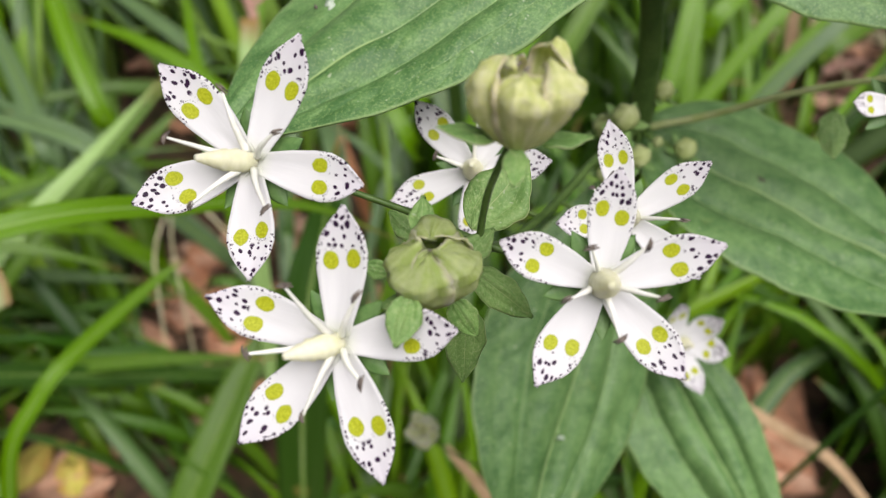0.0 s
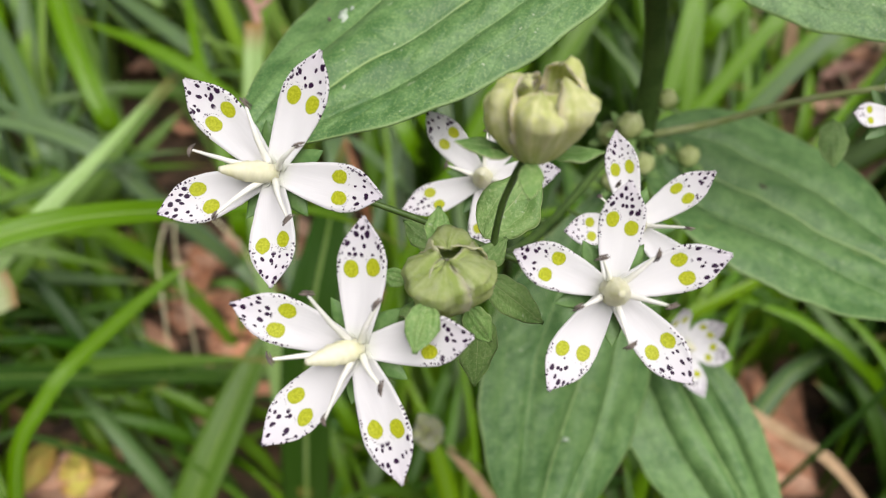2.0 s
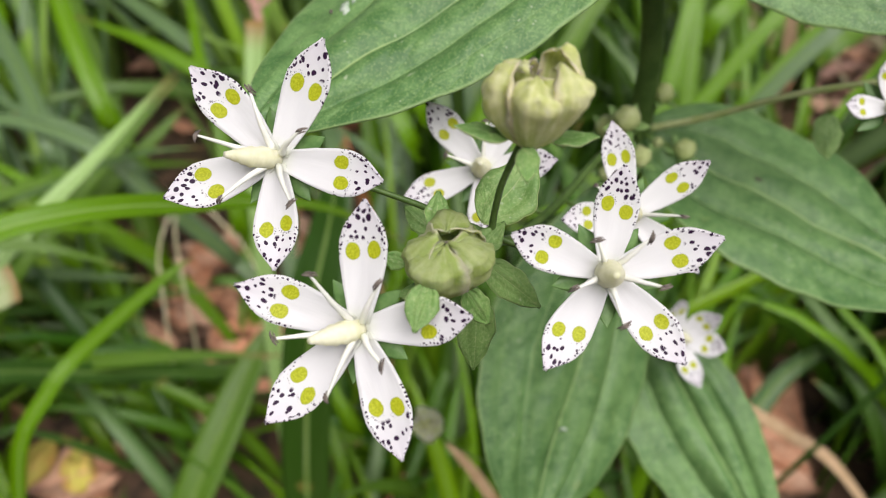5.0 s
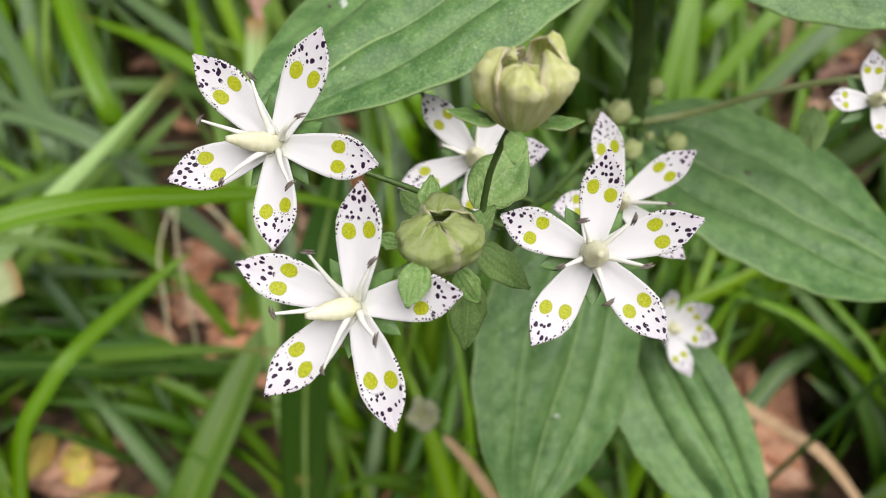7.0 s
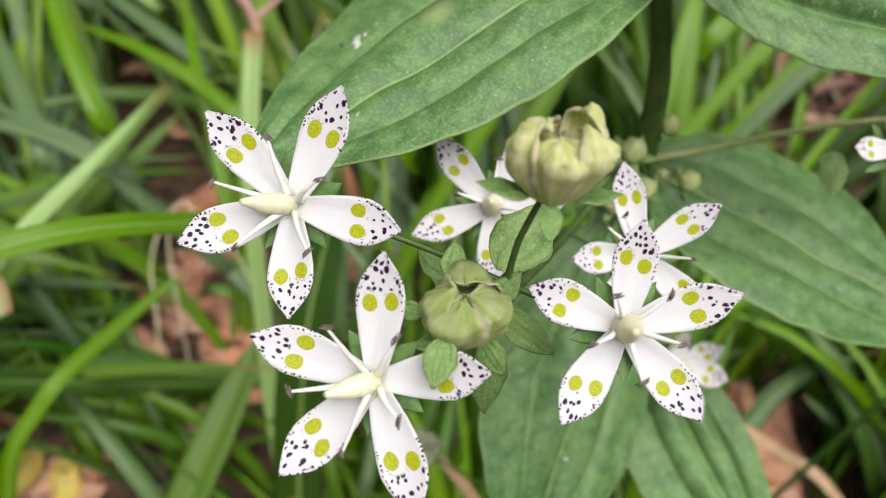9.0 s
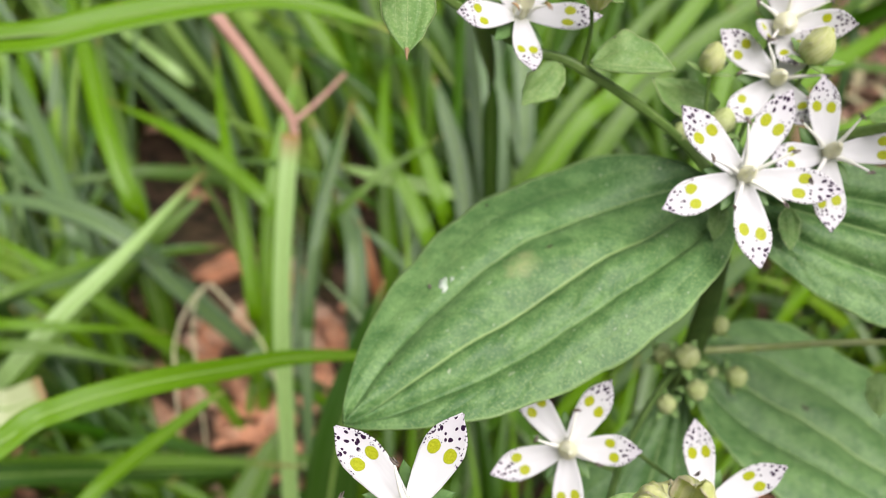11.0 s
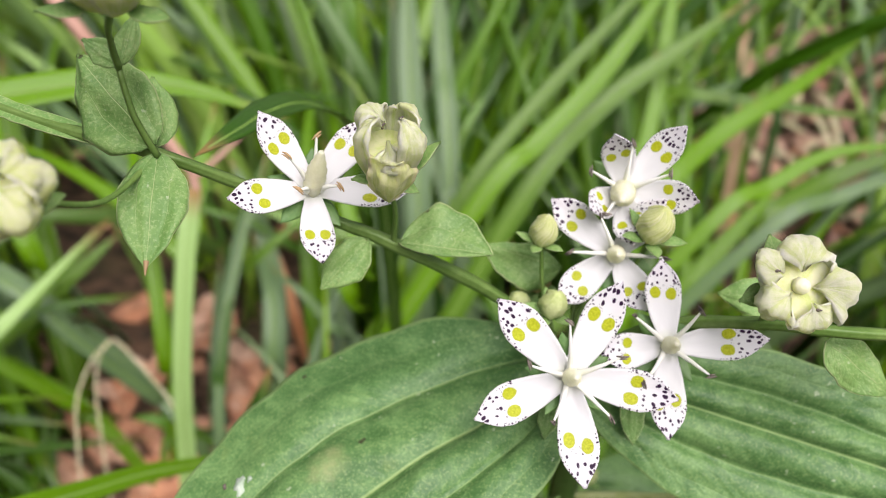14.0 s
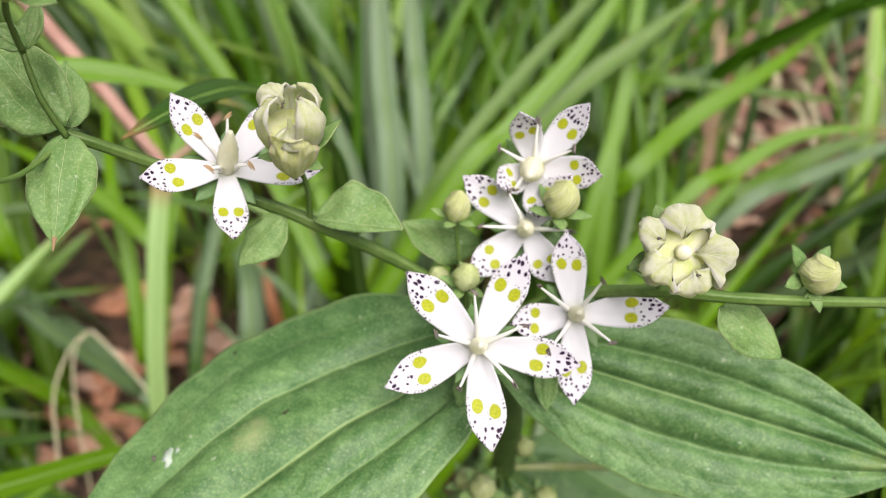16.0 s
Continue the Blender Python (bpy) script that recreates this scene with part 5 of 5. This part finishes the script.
    ([(-12.4, 52.2, -0.3), (-9.8, 44.1, 7.7), (-8.0, 37.3, 14.0), (-4.6, 38.6, 17.0), (-1.4, 41.3, 18.0)], 0.46, MID),
    ([(-14.0, 40.3, -0.3), (-13.2, 37.6, 4.4), (-12.5, 35.4, 8.0), (-13.6, 39.1, 13.0), (-15.1, 42.7, 16.0), (-18.6, 54.7, 18.0)], 0.91, BRIGHT),
    ([(2.9, 59.9, -0.3), (0.6, 49.4, 7.7), (-0.8, 41.0, 14.0), (-5.1, 41.5, 14.5), (-8.8, 43.6, 14.0)], 0.93, SOFT),
    ([(-0.7, 45.8, -0.3), (-1.8, 40.4, 6.1), (-2.5, 35.9, 11.0), (-4.7, 37.5, 12.3), (-6.8, 39.0, 13.0)], 0.55, GREY),
    ([(-31.4, 75.8, -0.3), (-27.7, 63.3, 7.7), (-24.4, 53.0, 14.0), (-28.9, 53.9, 16.0), (-38.5, 58.5, 15.0)], 0.92, GREY),
    ([(-26.1, 75.6, -0.3), (-23.0, 62.6, 8.2), (-20.1, 51.8, 15.0), (-26.0, 55.7, 17.0), (-35.6, 64.9, 16.0)], 0.77, SOFT),
    ([(21.8, 63.6, -0.3), (18.1, 51.0, 9.9), (14.7, 40.4, 18.0), (19.3, 43.8, 21.0), (25.3, 47.7, 23.0), (32.7, 54.1, 25.0)], 1.15, BRIGHT),
    ([(31.7, 62.0, -0.3), (26.7, 50.9, 8.8), (22.3, 41.7, 16.0), (27.8, 44.6, 18.0), (34.2, 46.3, 20.0)], 1.45, MID),
    ([(27.6, 95.0, -0.3), (22.5, 71.9, 10.5), (17.8, 53.6, 19.0), (24.2, 50.2, 20.0), (36.7, 50.8, 19.0)], 0.92, MID),
    ([(29.3, 84.8, -0.3), (24.4, 67.1, 9.9), (19.8, 52.4, 18.0), (25.6, 54.4, 20.0), (36.1, 60.6, 22.0)], 0.90, GREY),
):
    grass_blade(points, width, mat, label, taper=0.62)
grass_blade([(-23, 18.5, -0.3), (-21.5, 19.2, 9), (-19.5, 19.8, 16.7), (-17.8, 20.2, 17.1), (-16.4, 20.6, 17.6)], 1.5, GRASS_CUT, "pale cut-off grass blade", blunt=True)
STRAWS = "dry straw-coloured grass blade among the green"
for points, width in (
    ([(9.5, 22.0, 11.2), (12.84, 20.6, 10.3), (15.3, 19.6, 9.3), (17.9, 18.3, 7.8), (24.0, 15.0, 0.0)], 0.55),
    ([(0.1, 17.0, 12.4), (1.4, 16.0, 11.2), (3.2, 15.1, 7.5), (4.5, 14.5, 0.0)], 0.45),
    ([(26.5, 50, 0), (26.6, 56.5, 15.2), (26.7, 60.2, 19.7), (26.6, 63.5, 23.8)], 1.0),
):
    ob = linked("straw", blade_shape(ribbon(smooth_path(points, 6), width, (0, -0.6, 0.8), 0.3, 5, 0.0, 0.6), 0.03), STRAW_TAN)
    tagged(ob, STRAWS, "grass", "dry blades")
ob = linked("straw", blade_shape(ribbon(smooth_path([(-4.5, 40.5, 0.3), (-5.3, 40.2, 6.0), (-7.0, 42.3, 10.5), (-8.6, 44.4, 13.5)], 6), 0.75, (0, -0.6, 0.8), 0.3, 5, 0.0, 0.6), 0.03), STRAW_ORANGE)
tagged(ob, "bright orange-brown dead blade in the grass", "grass", "dry blades")
rng = random.Random(21)
for _ in range(120):     # dead blades and stems in the thin place beside the path
    x, y, a = rng.uniform(30, 60), rng.uniform(62, 100), rng.uniform(0, 6.28)
    long = rng.uniform(6, 16)
    rise = rng.uniform(1, 9)
    points = [(x, y, 0.0), (x + 0.4 * long * math.cos(a), y + 0.4 * long * math.sin(a), 0.7 * rise), (x + 0.7 * long * math.cos(a), y + 0.7 * long * math.sin(a), rise), (x + long * math.cos(a), y + long * math.sin(a), 0.5 * rise)]
    ob = linked("straw", blade_shape(ribbon(smooth_path(points, 5), rng.uniform(0.3, 0.9), (0, -0.6, 0.8), 0.3, 5, rng.uniform(-0.6, 0.6), 0.6), 0.03), STRAW if rng.random() < 0.6 else TENDRIL)
    tagged(ob, STRAWS, "grass", "dry blades")
for points in (
    [(-16, 27.5, 0), (-15.8, 29.6, 6.6), (-16.1, 31.6, 9.1), (-15.4, 33.1, 10.9), (-14.5, 33.7, 11.8)],
    [(-14.3, 28, 0), (-14.6, 30.1, 7.2), (-15.1, 31.9, 9.4), (-15.1, 33.1, 10.9), (-14.4, 33.7, 11.8)],
    [(-14.3, 33.8, 11.8), (-12.4, 32.6, 10.4), (-10.6, 31.0, 8.4), (-9.6, 29, 0)],
    [(33.4, 42, 0), (33.3, 46.7, 19.8), (32.2, 49.1, 22.6), (32.6, 52.8, 27.2)],
):
    tagged(linked("tendril", tube(points, (0.07, 0.06, 0.055, 0.04), 6), TENDRIL), "thin dry yellowish tendril hanging in the grass", "tendril", "dry tendrils")

straw = linked("dry_stalk", tube([(-8.15, 23.0, 0), (-8.25, 23.4, 4.7), (-8.7, 26.8, 11.4), (-8.9, 31.2, 19.4), (-8.7, 33.3, 22.4), (-9.8, 33.9, 24.3), (-11.7, 35.0, 26.4), (-14.2, 36.4, 28.9), (-17, 38.2, 32.0)], (0.12, 0.14, 0.18, 0.22, 0.24, 0.28, 0.32, 0.32, 0.3), 8), STRAW)
tagged(straw, "pinkish dry stalk leaning through the grass", "stalk")
part("twig", tube([(-8.7, 33.4, 22.8), (-7.6, 34.5, 23.5), (-6.5, 35.8, 24.3)], (0.16, 0.13, 0.1), 7), STRAW, straw)

# ---------------------------------------------------------------- grass in bulk
def bulk_blade(x, y, azimuth, length, start, finish, rows=9):
    a = radians(azimuth)
    p, line = np.array([x, y, -0.3]), []
    swerve = random.uniform(-0.5, 0.5)
    for i in range(rows):
        s = i / (rows - 1)
        line.append(p.copy())
        th = radians(start + (finish - start) * s**1.4)
        p = p + np.array([math.sin(th) * math.cos(a + swerve * s), math.sin(th) * math.sin(a + swerve * s), math.cos(th)]) * length / (rows - 1)
    return line


# thin places in the grass where litter or a low blade shows: x, y, radius; they open towards the light side of the bank
GAPS = ((-8.5, 40, 3.0), (-17, 35, 2.6), (-20, 48, 2.6), (-6.7, 47.5, 1.6), (-9.8, 33, 1.8), (-12, 30.3, 1.8), (-8.8, 58, 1.5), (-40, 61.7, 1.8), (-23.5, 43, 1.5),
        (-22.3, 23, 1.8), (-19.8, 22.8, 1.6), (20, 27, 2.2), (22, 23.3, 1.8), (7.5, 35.7, 2.0), (-26, 45.6, 1.5), (44, 76, 4.2), (50, 92, 4.0), (37, 86, 3.0), (55, 80, 2.5), (40, 68, 3.6), (33, 66, 2.4), (19.5, 26.6, 3.0), (62, 100, 7.0))
OPENING = np.array([-1.0, 1.0, 40.0])


def clear(line):
    """Whether a blade keeps off the flowering plant, the walk and the thin places."""
    for q in line:
        x, y, z = q
        if z < -1 or -16 < x < 18 and -10 < y < 17 and z > 6 or abs(x) < 30 and -10 < y < 30 and z > 22:
            return False
        if -19 < x < -3 and -10 < y < 31 and z > 8:
            return False
        if -6 < x < 24 and 24 < y < 48 and z > 13 + 0.35 * (y - 26):
            return False
        if -32 < x < -3 and 24 < y < 50 and z > 11 + 0.3 * (y - 26):
            return False
        if 18 + 0.14 * y < x < 80 and 44 < y < 120 and z > 6 and int(7 * line[0][0] + 13 * line[0][1]) % 4:
            return False
        s = max(z, 0) / 40
        for a, b, r in GAPS:
            if (x - a - (OPENING[0] - a) * s) ** 2 + (y - b - (OPENING[1] - b) * s) ** 2 < (r * (1 - 0.75 * s)) ** 2:
                return False
    return True


def grass_bulk(side):
    rng = random.Random(7)
    random.seed(11)
    shapes = []
    tufts = 0
    while tufts < 1480:
        near, short = tufts < 560, 935 <= tufts < 980
        y = 16 + 120 * rng.random() ** 1.2 if near else rng.uniform(-90, 190)
        x = rng.uniform(-1.1, 1.05) * (18 + 0.72 * y) if near else rng.uniform(-150, 150)
        if short:
            x, y = rng.uniform(-32, 0), rng.uniform(17, 34)
        if not short and noise.noise(Vector((x * 0.075, y * 0.06, 3))) > 0.10 and rng.random() < 0.85:
            continue
        if abs(x) < 14 and -12 < y < 13 or near and x < 0 and y > 33 and rng.random() < 0.35:
            continue
        tufts += 1
        lean = 60 + 60 * noise.noise(Vector((x * 0.03, y * 0.03, 5))) if x > 0 else 135 + 110 * noise.noise(Vector((x * 0.03, y * 0.03, 9)))
        for _ in range(rng.randint(6, 10)):
            low = short or y < 36 and rng.random() < 0.6
            line = bulk_blade(x + rng.gauss(0, 1.2), y + rng.gauss(0, 1.2), lean + rng.gauss(0, 50), rng.uniform(5, 9) if short else rng.uniform(9, 22) if low else rng.uniform(22, 50), rng.uniform(4, 30), rng.uniform(55, 125), 9 if near or short else 6)
            # back left and far right go pale, the rest gets the shade-darkened tint
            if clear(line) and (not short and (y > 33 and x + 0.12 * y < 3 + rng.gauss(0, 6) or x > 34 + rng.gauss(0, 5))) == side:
                width = rng.choice((0.35, 0.5, 0.7, 0.9)) if y < 32 else rng.choice((0.45, 0.7, 0.95, 1.25))
                shapes.append(blade_shape(ribbon(line, width, (0.3 * rng.uniform(-1, 1), -0.7, 0.7), 0.2, 3, rng.uniform(-0.8, 0.8), 0.45), 0.02))
    return joined(shapes)


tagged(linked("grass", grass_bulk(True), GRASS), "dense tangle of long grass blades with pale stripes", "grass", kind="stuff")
tagged(linked("grass", grass_bulk(False), GRASS_SHADED), "dense lush deep-green long grass blades, their colour darkened for shade", "grass", kind="stuff")

# ---------------------------------------------------------------- fallen leaves
def fallen_leaf(seed):
    shape = broad_leaf((-1.5, 0, 0.35), (1.5, 0.1, 0.35), (0, 0, 1), 0.75, 0.7, 0.45, 0.3, 0.5, 0.5, 16, 11, 0.8, 0.03, 0.03, seed, 0.05)
    ob = tagged(linked("fallen_leaf", shape, LITTER), "curled dry brown leaf lying on the soil", "leaf", "fallen leaves")
    part("leaf_stalk", tube([(-1.45, 0, 0.33), (-1.8, 0.1, 0.3), (-2.2, 0.3, 0.2)], (0.05, 0.045, 0.04), 6), STRAW, ob)
    return ob


random.seed(5)
first = [fallen_leaf(k * 2.7) for k in range(3)]
SPOTS = ((-7.4, 39.9), (-17.0, 35.5), (-8.8, 57.9), (-11.7, 30.2), (-22.1, 22.4), (-19.6, 23.1), (-18.9, 36.6), (19.9, 27.1), (27.2, 32.5), (-40.0, 61.4), (-23.4, 41.9), (-18.7, 48.2), (-10.1, 41.4), (19.2, 66.9), (-10.1, 42.4))
for k in range(280):
    if k < len(SPOTS):
        x, y = SPOTS[k]
    elif k < 55:
        x, y = random.uniform(-20, -3), random.uniform(30, 46)
    elif k < 75:
        x, y = random.uniform(12, 30), random.uniform(22, 40)
    elif k < 150:
        x, y = random.uniform(28, 60), random.uniform(60, 104)
    else:
        y = random.uniform(18, 130)
        x = random.uniform(-1, 1) * (12 + 0.6 * y)
    grown = 1.35 if k < len(SPOTS) else random.uniform(0.7, 1.2)
    m = pose(x * CM, y * CM, (ground_height(x, y) + 0.1 + random.uniform(0, 0.5)) * CM, random.uniform(-25, 25), random.uniform(-25, 25), random.uniform(0, 360)) @ Matrix.Scale(grown, 4)
    source = first[k % 3]
    if k < 3:
        source.matrix_basis = m  # the first of each kind is laid, the rest are copies
    else:
        copy_thing(source, m)

for x, y, turn, size, mat, label in ((-22.4, 23.0, 70, 1.3, YELLOWED, "yellow-green dying leaf on the soil"), (-19.8, 22.8, 100, 1.2, YELLOWED, "orange-yellow dying leaf on the soil")):
    ob = linked("fallen_leaf", broad_leaf((-1.5, 0, 0.35), (1.5, 0.1, 0.35), (0, 0, 1), 0.85, 0.8, 0.45, 0.3, 0.4, 0.4, 16, 11, 0.8, 0.03, 0.03, x, 0.05), mat)
    ob.matrix_basis = pose(x * CM, y * CM, 1.2 * CM, 20, 0, turn) @ Matrix.Scale(size, 4)
    tagged(ob, label, "leaf", "fallen leaves")
    part("leaf_stalk", tube([(-1.45, 0, 0.33), (-1.8, 0.1, 0.3), (-2.2, 0.3, 0.2)], (0.05, 0.045, 0.04), 6), STRAW, ob)
